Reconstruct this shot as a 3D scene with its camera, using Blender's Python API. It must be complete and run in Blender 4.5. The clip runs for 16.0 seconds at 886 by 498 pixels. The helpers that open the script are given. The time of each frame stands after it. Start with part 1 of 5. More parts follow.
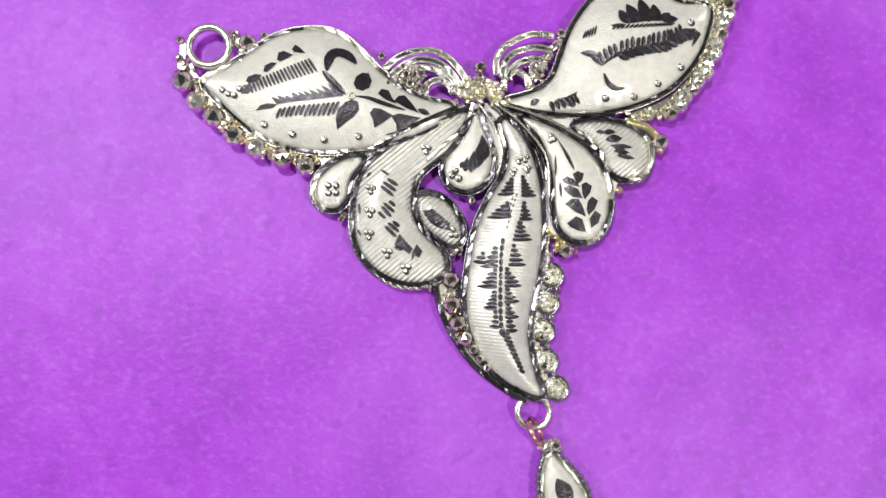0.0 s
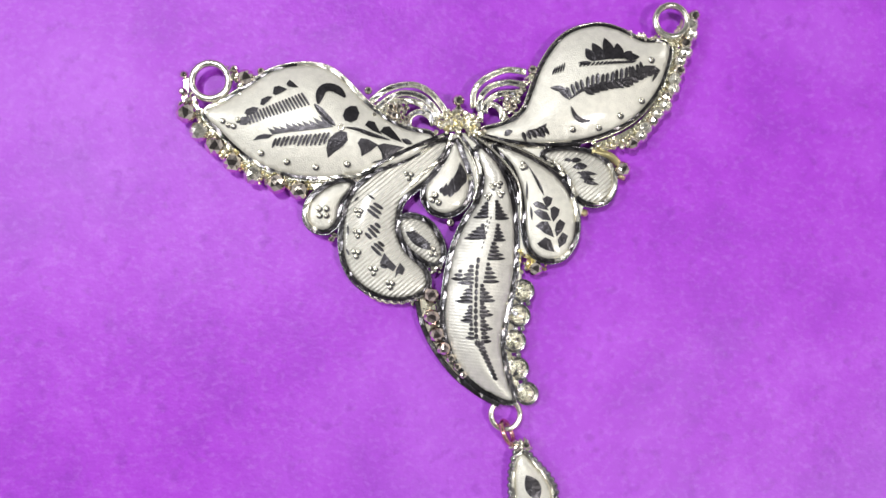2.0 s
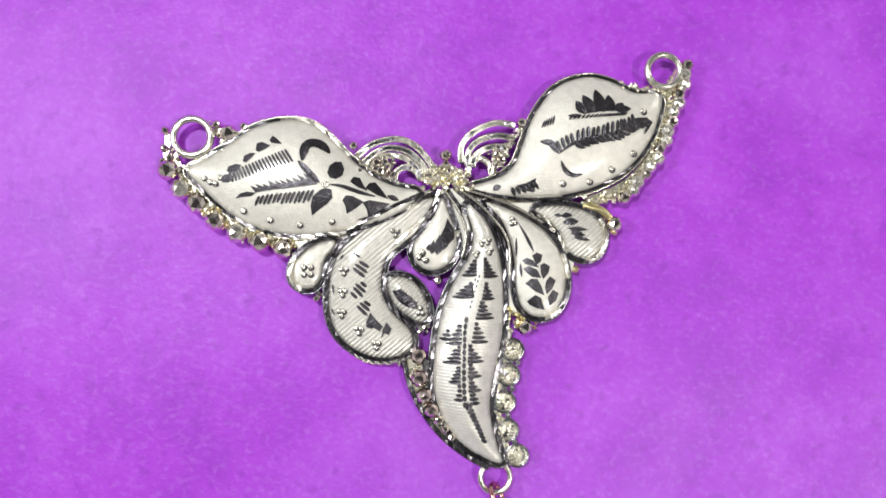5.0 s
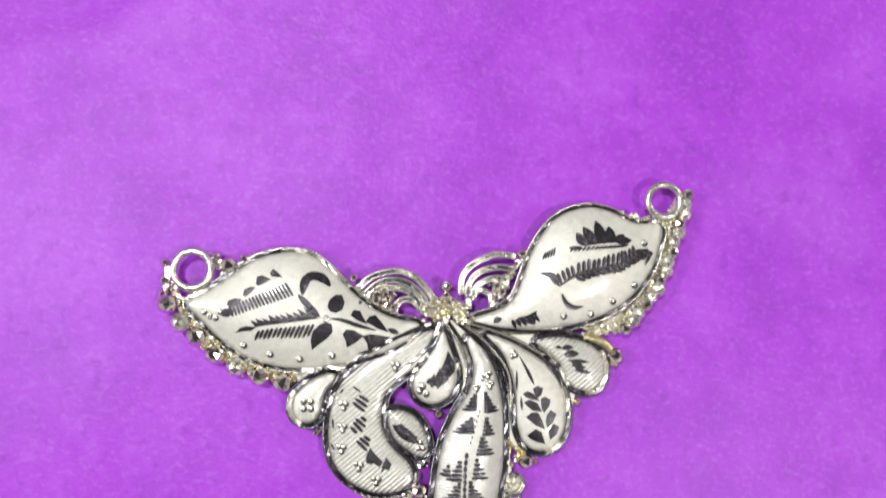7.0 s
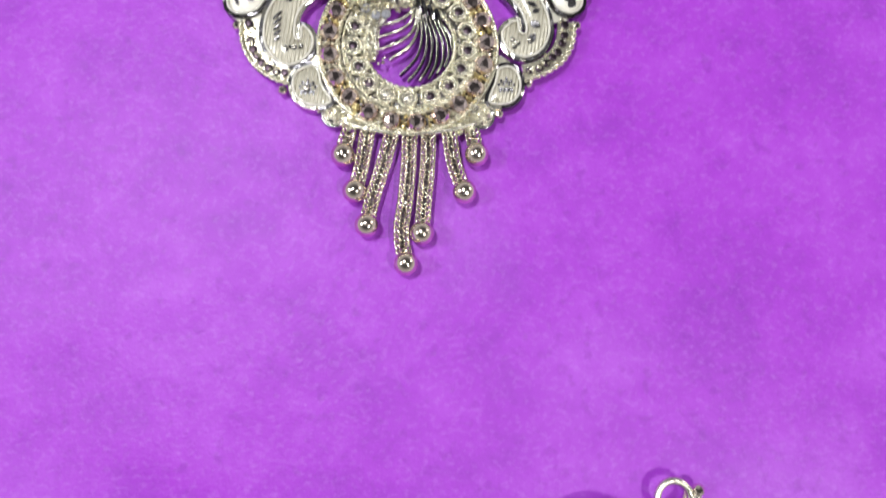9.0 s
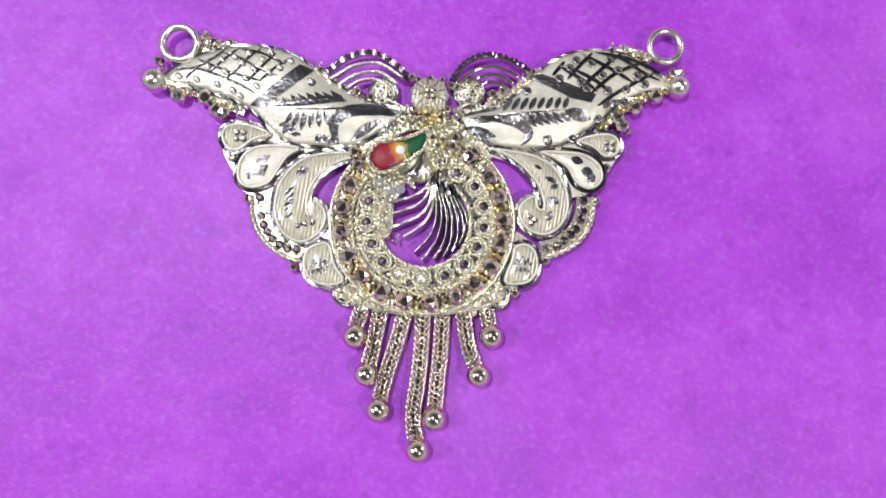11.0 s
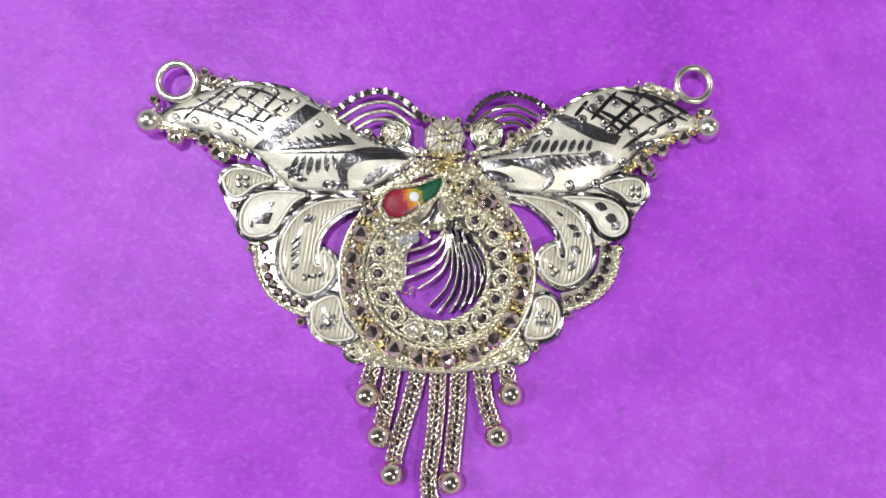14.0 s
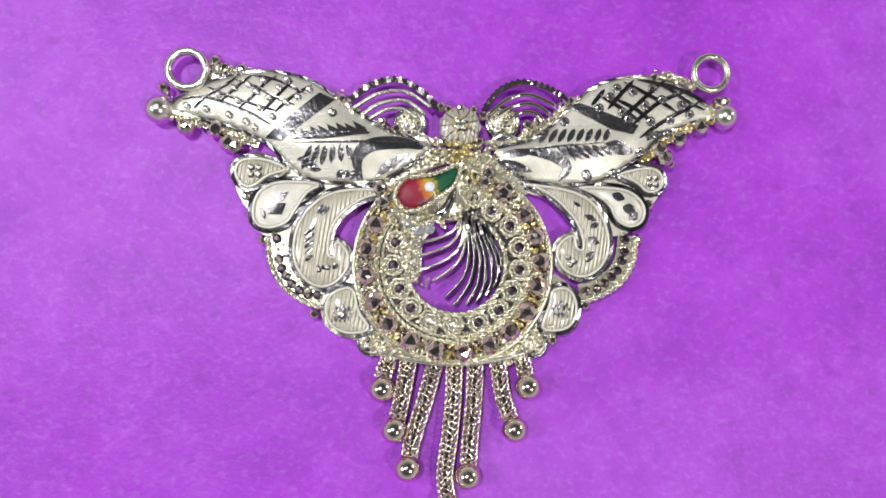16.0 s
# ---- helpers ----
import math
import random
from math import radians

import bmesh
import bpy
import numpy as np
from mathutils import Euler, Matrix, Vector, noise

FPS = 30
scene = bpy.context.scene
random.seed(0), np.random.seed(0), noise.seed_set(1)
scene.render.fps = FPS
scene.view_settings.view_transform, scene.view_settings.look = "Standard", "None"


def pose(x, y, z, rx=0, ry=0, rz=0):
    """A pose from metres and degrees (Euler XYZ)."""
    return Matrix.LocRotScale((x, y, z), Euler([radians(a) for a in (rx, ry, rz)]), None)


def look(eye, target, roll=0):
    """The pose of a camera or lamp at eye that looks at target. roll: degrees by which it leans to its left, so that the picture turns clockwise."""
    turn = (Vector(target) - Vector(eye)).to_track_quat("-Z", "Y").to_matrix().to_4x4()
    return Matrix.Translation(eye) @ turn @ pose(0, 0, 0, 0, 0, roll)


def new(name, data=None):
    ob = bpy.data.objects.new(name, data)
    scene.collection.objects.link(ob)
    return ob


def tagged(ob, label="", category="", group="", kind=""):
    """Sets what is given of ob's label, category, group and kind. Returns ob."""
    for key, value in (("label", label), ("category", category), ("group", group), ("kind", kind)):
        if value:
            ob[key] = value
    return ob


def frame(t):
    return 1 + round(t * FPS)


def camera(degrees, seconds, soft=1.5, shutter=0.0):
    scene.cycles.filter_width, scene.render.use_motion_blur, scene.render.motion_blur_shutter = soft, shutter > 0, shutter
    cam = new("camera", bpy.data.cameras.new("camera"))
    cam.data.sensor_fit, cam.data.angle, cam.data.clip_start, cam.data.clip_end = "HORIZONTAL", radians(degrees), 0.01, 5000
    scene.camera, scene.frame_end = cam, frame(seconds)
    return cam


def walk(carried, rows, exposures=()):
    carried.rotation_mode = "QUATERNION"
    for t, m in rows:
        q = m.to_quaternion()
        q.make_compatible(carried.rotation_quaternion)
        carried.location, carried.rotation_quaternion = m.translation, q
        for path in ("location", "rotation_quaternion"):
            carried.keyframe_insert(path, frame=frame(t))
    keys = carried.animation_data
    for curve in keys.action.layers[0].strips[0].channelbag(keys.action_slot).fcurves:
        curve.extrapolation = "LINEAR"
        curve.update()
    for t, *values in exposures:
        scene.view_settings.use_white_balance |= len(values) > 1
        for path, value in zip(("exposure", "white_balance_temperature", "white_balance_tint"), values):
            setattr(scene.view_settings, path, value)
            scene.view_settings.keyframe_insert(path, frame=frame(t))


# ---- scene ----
cam = camera(60.0, 16.0, soft=1.5, shutter=0.6)
# seconds; eye in millimetres; turn in degrees
ROWS = [
    (0.0, -0.99, -1.18, 68.18, 4.86, -2.43, -0.12),
    (0.3, -0.91, -1.25, 69.14, 4.89, -2.50, -0.13),
    (0.5, -0.59, -1.25, 70.23, 4.84, -2.56, -0.08),
    (0.8, -0.01, -1.00, 72.11, 4.76, -2.52, 0.05),
    (1.0, 0.10, -0.40, 72.89, 4.62, -2.55, -0.01),
    (1.5, 0.00, -0.00, 74.69, 4.39, -2.87, -0.00),
    (2.0, -0.05, 0.78, 75.06, 4.23, -2.90, -0.02),
    (2.5, -0.15, 1.11, 75.00, 4.17, -3.03, -0.11),
    (3.0, -0.04, 2.05, 74.42, 4.15, -2.81, -0.27),
    (3.2, -0.02, 2.17, 74.32, 4.16, -2.82, -0.27),
    (5.3, 1.84, 7.98, 73.86, 4.16, -2.56, -0.27),
    (5.5, 1.92, 9.02, 73.95, 4.17, -2.57, -0.24),
    (5.8, 1.93, 10.63, 74.02, 4.27, -2.42, -0.21),
    (6.0, 1.81, 12.19, 73.95, 4.29, -2.35, -0.17),
    (6.3, 1.50, 14.16, 74.07, 4.63, -2.57, -0.16),
    (6.5, 1.32, 15.24, 74.35, 4.81, -2.60, -0.19),
    (6.8, 1.17, 16.45, 74.34, 4.95, -2.77, -0.20),
    (7.0, 1.33, 17.89, 74.63, 5.10, -2.77, -0.13),
    (7.3, 0.73, 21.63, 75.00, 5.22, -2.73, -0.03),
    (7.5, 0.11, 24.62, 75.17, 5.29, -2.86, 0.09),
    (7.8, 0.74, 26.72, 75.48, 5.47, -2.76, 0.11),
    (8.0, 0.90, 29.67, 75.74, 5.78, -2.80, -0.13),
    (8.3, 1.00, 35.35, 75.50, 5.77, -2.95, -0.03),
    (8.5, 1.37, 38.28, 75.21, 5.85, -2.74, 0.15),
    (8.8, 0.36, 42.96, 74.84, 5.79, -2.89, 0.25),
    (9.0, 0.92, 45.07, 75.40, 5.90, -2.70, 0.36),
    (9.3, 0.94, 48.57, 75.78, 6.05, -2.82, 0.58),
    (9.5, 0.90, 51.16, 75.43, 5.81, -2.64, 0.88),
    (9.8, -0.13, 54.02, 74.96, 5.72, -2.63, 1.27),
    (10.0, -0.39, 57.09, 75.53, 5.75, -2.72, 1.31),
    (10.2, 0.05, 58.48, 76.48, 5.78, -2.72, 1.29),
    (12.3, -2.04, 70.77, 71.43, 3.45, -2.63, 1.29),
    (12.5, -2.15, 70.74, 71.02, 3.52, -2.82, 1.32),
    (12.8, -2.63, 70.65, 70.92, 3.47, -3.12, 1.41),
    (13.0, -3.05, 70.26, 70.64, 3.68, -3.37, 1.45),
    (13.5, -3.49, 70.15, 71.10, 3.95, -3.79, 1.32),
    (14.0, -3.27, 70.45, 71.34, 3.90, -3.72, 1.13),
    (14.5, -4.27, 70.13, 70.64, 3.95, -4.19, 1.06),
    (14.8, -4.43, 70.13, 70.16, 3.97, -4.31, 1.05),
    (15.0, -4.62, 69.86, 69.61, 4.01, -4.34, 1.13),
    (15.3, -5.76, 69.43, 70.49, 4.15, -4.94, 1.16),
    (15.5, -6.85, 68.81, 70.70, 3.96, -5.10, 0.89),
    (15.8, -6.31, 69.19, 69.98, 3.90, -4.73, 0.83),
    (16.0, -5.55, 69.81, 70.05, 3.79, -4.48, 0.95),
]
walk(cam, [(t, pose(x / 1000, y / 1000, z / 1000, rx, ry, rz)) for t, x, y, z, rx, ry, rz in ROWS], exposures=[(0.0, 0.1), (10.0, 0.1), (12.5, 0.03), (14.5, 0.01), (16.0, -0.02)])

# ---------------------------------------------------------------- light
world = bpy.data.worlds.new("room_light")
scene.world = world
world.use_nodes = True
# pale walls all round, a dim ceiling overhead
wn, wl = world.node_tree.nodes, world.node_tree.links
where = wn.new("ShaderNodeTexCoord")
split = wn.new("ShaderNodeSeparateXYZ")
wl.new(where.outputs["Generated"], split.inputs["Vector"])
fade = wn.new("ShaderNodeValToRGB")
fade.color_ramp.elements[0].position, fade.color_ramp.elements[0].color = 0.0, (0.77, 0.77, 0.79, 1)
fade.color_ramp.elements[1].position, fade.color_ramp.elements[1].color = 0.72, (0.06, 0.06, 0.066, 1)
fade.color_ramp.elements.new(0.36).color = (0.52, 0.52, 0.54, 1)
wl.new(split.outputs["Z"], fade.inputs["Fac"])
wl.new(fade.outputs["Color"], wn["Background"].inputs["Color"])
wn["Background"].inputs["Strength"].default_value = 0.72


def lamp(name, eye, size, watts, colour):
    data = bpy.data.lights.new(name, "AREA")
    data.shape, data.size, data.energy, data.color = "DISK", size, watts, colour
    ob = new(name, data)
    ob.matrix_world = look(eye, (0.0, 0.045, 0.0))
    return ob


lamp("ceiling_lamp", (-0.20, 0.21, 0.80), 0.09, 3.0, (0.98, 0.99, 1.0))
lamp("ceiling_lamp_front", (0.34, -0.22, 0.75), 0.08, 2.05, (1.0, 0.97, 0.93))
lamp("side_lamp", (-0.42, 0.06, 0.40), 0.10, 0.9, (0.95, 0.97, 1.0))
# added low fill without a known source, for glints on bead sides and rims
lamp("side_glint_fill", (0.50, 0.30, 0.36), 0.16, 0.40, (1.0, 0.97, 0.92))


# ---------------------------------------------------------------- materials
def material(name, base, metallic, rough, spread=0.08, scale=900.0, bump=0.0, bump_scale=4000.0, tint=None, coat=0.0):
    m = bpy.data.materials.new(name)
    m.use_nodes = True
    n, l = m.node_tree.nodes, m.node_tree.links
    b = n["Principled BSDF"]
    b.inputs["Metallic"].default_value = metallic
    b.inputs["Coat Weight"].default_value, b.inputs["Coat Roughness"].default_value = coat, 0.12
    co = n.new("ShaderNodeTexCoord")
    no = n.new("ShaderNodeTexNoise")
    no.inputs["Scale"].default_value, no.inputs["Detail"].default_value = scale, 5
    l.new(co.outputs["Object"], no.inputs["Vector"])
    mix = n.new("ShaderNodeMix")
    mix.data_type = "RGBA"
    dark = tint or tuple(c * (1 - 2.2 * spread) for c in base)
    mix.inputs["A"].default_value, mix.inputs["B"].default_value = (*dark, 1), (*base, 1)
    ramp = n.new("ShaderNodeMapRange")
    ramp.inputs["From Min"].default_value, ramp.inputs["From Max"].default_value = 0.35, 0.62
    l.new(no.outputs["Fac"], ramp.inputs["Value"])
    l.new(ramp.outputs["Result"], mix.inputs["Factor"])
    l.new(mix.outputs["Result"], b.inputs["Base Color"])
    ro = n.new("ShaderNodeMapRange")
    ro.inputs["To Min"].default_value, ro.inputs["To Max"].default_value = rough * (1 + spread * 2), rough * (1 - spread * 2)
    l.new(no.outputs["Fac"], ro.inputs["Value"])
    l.new(ro.outputs["Result"], b.inputs["Roughness"])
    if bump:
        nb = n.new("ShaderNodeTexNoise")
        nb.inputs["Scale"].default_value, nb.inputs["Detail"].default_value = bump_scale, 3
        l.new(co.outputs["Object"], nb.inputs["Vector"])
        bu = n.new("ShaderNodeBump")
        bu.inputs["Strength"].default_value, bu.inputs["Distance"].default_value = bump, 0.0001
        l.new(nb.outputs["Fac"], bu.inputs["Height"])
        l.new(bu.outputs["Normal"], b.inputs["Normal"])
    return m


def striped(name, base, rough, pitch, angle, deep=0.3):
    """Satin metal with fine parallel graver lines, pitch in millimetres."""
    m = material(name, base, 0.45, rough, 0.06, 1200, 0.35, 6000, coat=0.9)
    n, l = m.node_tree.nodes, m.node_tree.links
    co = n["Texture Coordinate"]
    turn = n.new("ShaderNodeVectorRotate")
    turn.rotation_type = "Z_AXIS"
    turn.inputs["Angle"].default_value = radians(angle)
    l.new(co.outputs["Object"], turn.inputs["Vector"])
    wave = n.new("ShaderNodeTexWave")
    wave.inputs["Scale"].default_value = 1000 / pitch / 3.1831
    wave.inputs["Distortion"].default_value = 0.4
    l.new(turn.outputs["Vector"], wave.inputs["Vector"])
    bu = n.new("ShaderNodeBump")
    bu.inputs["Strength"].default_value, bu.inputs["Distance"].default_value = deep, 0.0001
    l.new(wave.outputs["Fac"], bu.inputs["Height"])
    l.new(n["Bump"].outputs["Normal"], bu.inputs["Normal"])
    l.new(bu.outputs["Normal"], n["Principled BSDF"].inputs["Normal"])
    return m


SATIN = material("satin_pale_gold", (0.86, 0.83, 0.735), 0.45, 0.48, 0.05, 1400, 0.45, 7000, coat=1.0)
BRUSHED = material("brushed_pale_gold", (0.85, 0.82, 0.71), 0.62, 0.42, 0.07, 700, 0.4, 6500, coat=0.9)
STRIPE_A = striped("graver_lined_gold", (0.84, 0.81, 0.72), 0.44, 0.36, 50, 0.8)
STRIPE_L = striped("graver_lined_gold_level", (0.84, 0.81, 0.73), 0.42, 0.30, 96, 0.12)
STRIPE_B = striped("graver_lined_gold_upright", (0.74, 0.70, 0.57), 0.42, 0.36, 8, 0.95)
# next four: one polished gold, its dim reflections painted in as ever darker bases
CUT = material("bright_cut_gold", (0.46, 0.44, 0.45), 1.0, 0.17, 0.14, 800, 0.3, 2500)
DEEP = material("cut_gold_dark_reflection", (0.17, 0.16, 0.17), 1.0, 0.22, 0.2, 700, 0.4, 2200)
GREY_MIRROR = material("cut_gold_streaked_reflection", (0.30, 0.29, 0.31), 1.0, 0.26, 0.2, 1100, 0.5, 2600)
# near-black base stands in for the dark room mirrored in the cuts
DARK_MIRROR = material("cut_gold_black_reflection", (0.085, 0.08, 0.088), 0.9, 0.34, 0.2, 1300, 0.5, 3500)
POLISH = material("polished_pale_gold", (0.92, 0.88, 0.76), 1.0, 0.26, 0.12, 900, 0.3, 2500)
GOLD = material("warm_gold", (0.93, 0.80, 0.42), 1.0, 0.3, 0.1, 900, 0.3, 2500)
BEAD = material("bead_gold", (0.92, 0.82, 0.72), 1.0, 0.07, 0.1, 700, 0.1, 1500)
WIRE = material("wire_gold", (0.95, 0.90, 0.72), 1.0, 0.28, 0.1, 1500, 0.3, 4000)


def enamel(a, b):
    """Glossy enamel that runs from red through yellow to green on the way from a to b."""
    m = material("red_to_green_enamel", (0.3, 0.02, 0.03), 0.0, 0.42, 0.2, 2500)
    n, l = m.node_tree.nodes, m.node_tree.links
    n["Principled BSDF"].inputs["Specular IOR Level"].default_value = 0.3
    d = np.array(b) - np.array(a)
    sub = n.new("ShaderNodeVectorMath")
    sub.operation = "SUBTRACT"
    sub.inputs[1].default_value = (a[0] / 1000, a[1] / 1000, 0)
    l.new(n["Texture Coordinate"].outputs["Object"], sub.inputs[0])
    dot = n.new("ShaderNodeVectorMath")
    dot.operation = "DOT_PRODUCT"
    dot.inputs[1].default_value = (*(d / (d @ d) * 1000), 0)
    l.new(sub.outputs["Vector"], dot.inputs[0])
    add = n.new("ShaderNodeMath")
    add.operation = "MULTIPLY_ADD"
    add.inputs[1].default_value, add.inputs[2].default_value = 0.30, -0.15
    l.new(n["Noise Texture"].outputs["Fac"], add.inputs[0])
    tot = n.new("ShaderNodeMath")
    l.new(dot.outputs["Value"], tot.inputs[0])
    l.new(add.outputs["Value"], tot.inputs[1])
    ramp = n.new("ShaderNodeValToRGB")
    e = ramp.color_ramp.elements
    e[0].position, e[0].color = 0.0, (0.25, 0.012, 0.04, 1)
    e[1].position, e[1].color = 1.0, (0.006, 0.09, 0.045, 1)
    for at, c in ((0.30, (0.33, 0.02, 0.045, 1)), (0.42, (0.62, 0.20, 0.03, 1)), (0.50, (0.66, 0.46, 0.04, 1)), (0.58, (0.30, 0.26, 0.05, 1)), (0.63, (0.008, 0.10, 0.045, 1))):
        x = e.new(at)
        x.color = c
    l.new(tot.outputs["Value"], ramp.inputs["Fac"])
    l.new(ramp.outputs["Color"], n["Principled BSDF"].inputs["Base Color"])
    return m


SHEEN = material("soft_polished_gold", (0.93, 0.79, 0.68), 1.0, 0.16, 0.1, 700, 0.15, 1500)
ROSE = material("rose_gold_bead", (0.90, 0.74, 0.68), 1.0, 0.08, 0.12, 700, 0.1, 1500)
# near-black stand-in for the shade inside holes and between chain links
GAP_SHADE = material("painted_gap_shade", (0.07, 0.05, 0.065), 1.0, 0.3, 0.1, 900, 0.2, 2500)
MAROON = material("maroon_enamel", (0.10, 0.025, 0.06), 0.0, 0.15, 0.2, 2500)
LILAC = material("pale_lilac_enamel", (0.30, 0.20, 0.27), 0.0, 0.15, 0.25, 2500)
COPPER = material("copper_pink", (0.72, 0.40, 0.34), 1.0, 0.25, 0.1, 900, 0.2, 2500)
PEARL = material("milky_stone", (0.52, 0.53, 0.58), 0.2, 0.12, 0.2, 2500)
WHITE = material("white_enamel", (0.85, 0.88, 0.9), 0.0, 0.3, 0.05, 2500)


# ---------------------------------------------------------------- mesh helpers, in millimetres
from mathutils.geometry import delaunay_2d_cdt


def mesh_of(name, verts, faces, mat, smooth=False):
    me = bpy.data.meshes.new(name)
    me.from_pydata([(x / 1000, y / 1000, z / 1000) for x, y, z in verts], [], faces)
    me.materials.append(mat)
    if smooth:
        me.polygons.foreach_set("use_smooth", [True] * len(me.polygons))
    me.update()
    return me


def part(name, me, parent, label="", at=None):
    ob = new(name, me)
    ob.parent = parent
    if at is not None:
        ob.matrix_basis = at
    return tagged(ob, label) if label else ob


def spline(pts, closed=True, step=0.35):
    """A smooth line through the points, evenly stepped."""
    p = np.array(pts, float)
    n = len(p)
    out = []
    for i in range(n if closed else n - 1):
        a, b, c, d = (p[(i + k) % n] if closed else p[min(max(i + k, 0), n - 1)] for k in (-1, 0, 1, 2))
        for t in np.linspace(0, 1, 12, endpoint=False):
            out.append(0.5 * (2 * b + (c - a) * t + (2 * a - 5 * b + 4 * c - d) * t * t + (3 * b - a - 3 * c + d) * t ** 3))
    if closed:
        out.append(out[0])
    else:
        out.append(p[-1])
    out = np.array(out)
    s = np.r_[0, np.cumsum(np.linalg.norm(np.diff(out, axis=0), axis=1))]
    k = max(4, int(round(s[-1] / step)))
    q = np.linspace(0, s[-1], k + 1)
    res = np.c_[tuple(np.interp(q, s, out[:, j]) for j in range(out.shape[1]))]
    return res[:-1] if closed else res


def inside(pt, poly):
    x, y = pt
    a, b = poly, np.roll(poly, -1, axis=0)
    hit = ((a[:, 1] > y) != (b[:, 1] > y)) & (x < (b[:, 0] - a[:, 0]) * (y - a[:, 1]) / (b[:, 1] - a[:, 1] + 1e-12) + a[:, 0])
    return hit.sum() % 2 == 1


def edge_distance(p, poly):
    a, b = poly, np.roll(poly, -1, axis=0)
    ab = b - a
    t = np.clip(((p[None] - a) * ab).sum(1) / ((ab * ab).sum(1) + 1e-12), 0, 1)
    return np.sqrt((((a + ab * t[:, None]) - p) ** 2).sum(1).min())


class Panel:
    """A domed plate inside an outline, with a skirt down to its foot."""

    def __init__(self, name, pts, parent, z0=1.1, rise=0.8, foot=0.5, mat=None, label="", grid=0.4, tilt=(0, 0), fold=None):
        self.outline = o = spline(pts)
        lo, hi = o.min(0), o.max(0)
        inner = [(x, y) for x in np.arange(lo[0], hi[0], grid) for y in np.arange(lo[1], hi[1], grid)]
        inner = [p for p in inner if inside(p, o) and edge_distance(np.array(p), o) > grid * 0.45]
        verts = [Vector(p) for p in o] + [Vector(p) for p in inner]
        k = len(o)
        v, _, f, *_ = delaunay_2d_cdt(verts, [], [list(range(k))], 1, 1e-5)
        v = np.array([tuple(p) for p in v])
        d = np.array([edge_distance(p, o) for p in v])
        reach = max(d.max() * 0.85, 0.1)
        u = np.clip(d / reach, 0, 1)
        z = rise * (1 - (1 - u) ** 2)
        if fold:
            (ax, ay), (bx, by), depth, width = fold
            dx, dy = bx - ax, by - ay
            off = np.abs((v[:, 0] - ax) * dy - (v[:, 1] - ay) * dx) / math.hypot(dx, dy)
            z = z + depth * np.clip(1 - off / width, 0, 1) * np.clip(u * 2, 0, 1)
        links = [set() for _ in v]
        for face in f:
            for i in face:
                links[i].update(face)
        for _ in range(4):
            z = np.array([z[i] if d[i] < 1e-4 else 0.4 * z[i] + 0.6 * np.mean([z[j] for j in links[i]]) for i in range(len(v))])
        c = v.mean(0)
        z = z + z0 + (v - c) @ np.array(tilt, float)
        self.v, self.z = v, z
        verts = [(*p, h) for p, h in zip(v, z)]
        faces = [list(face) for face in f]
        index = [int(np.argmin(((v - p) ** 2).sum(1))) for p in o]
        base = len(verts)
        verts += [(p[0], p[1], foot) for p in o]
        turn = 1 if sum(o[i - 1][0] * o[i][1] - o[i][0] * o[i - 1][1] for i in range(k)) > 0 else -1
        for i in range(k):
            j = (i + 1) % k
            quad = [index[i], base + i, base + j, index[j]]
            faces.append(quad if turn > 0 else quad[::-1])
        self.ob = part(name, mesh_of(name, verts, faces, mat or SATIN, True), parent, label)
        self.ob.data.polygons.foreach_set("use_smooth", [len(q.vertices) == 3 for q in self.ob.data.polygons])

    def height(self, x, y):
        d = (self.v[:, 0] - x) ** 2 + (self.v[:, 1] - y) ** 2
        i = np.argsort(d)[:4]
        w = 1 / (d[i] + 1e-3)
        return float((self.z[i] * w).sum() / w.sum())


def sweep(path, closed, section, jitter=0.0, rnd=None):
    """Vertices and faces of a section of (across, up) swept along a path of (x, y, z)."""
    p = np.array(path, float)
    n, k = len(p), len(section)
    verts, faces = [], []
    for i in range(n):
        a = p[(i - 1) % n] if closed or i else p[0]
        b = p[(i + 1) % n] if closed or i < n - 1 else p[-1]
        t = (b - a)[:2]
        t = t / (np.linalg.norm(t) + 1e-9)
        side = np.array([-t[1], t[0]])
        g = rnd.uniform(-jitter, jitter) if rnd else 0
        for across, up in section:
            q = p[i][:2] + side * across
            verts.append((q[0], q[1], p[i][2] + up + g * (1 if across > 0 else -1) * (up > 0)))
    for i in range(n if closed else n - 1):
        j = (i + 1) % n
        for c in range(k):
            e = (c + 1) % k
            faces.append([i * k + c, i * k + e, j * k + e, j * k + c][::-1])
    if not closed:
        faces.append(list(range(k)))
        faces.append([(n - 1) * k + c for c in range(k)][::-1])
    return verts, faces


def lift(path, z):
    return [(q[0], q[1], z(q[0], q[1]) if callable(z) else z) for q in path]


def grown(line, by):
    """A closed line moved outwards."""
    p = np.array(line)
    t = np.roll(p, -1, axis=0) - np.roll(p, 1, axis=0)
    out = np.c_[t[:, 1], -t[:, 0]] / (np.linalg.norm(t, axis=1)[:, None] + 1e-9)
    area = sum(p[i - 1][0] * p[i][1] - p[i][0] * p[i - 1][1] for i in range(len(p)))
    return p + out * (by if area > 0 else -by)


def beside(pts, off):
    """An open line moved sideways."""
    p = np.array(pts, float)
    t = np.gradient(p, axis=0)
    return p + np.c_[-t[:, 1], t[:, 0]] / (np.linalg.norm(t, axis=1)[:, None] + 1e-9) * off


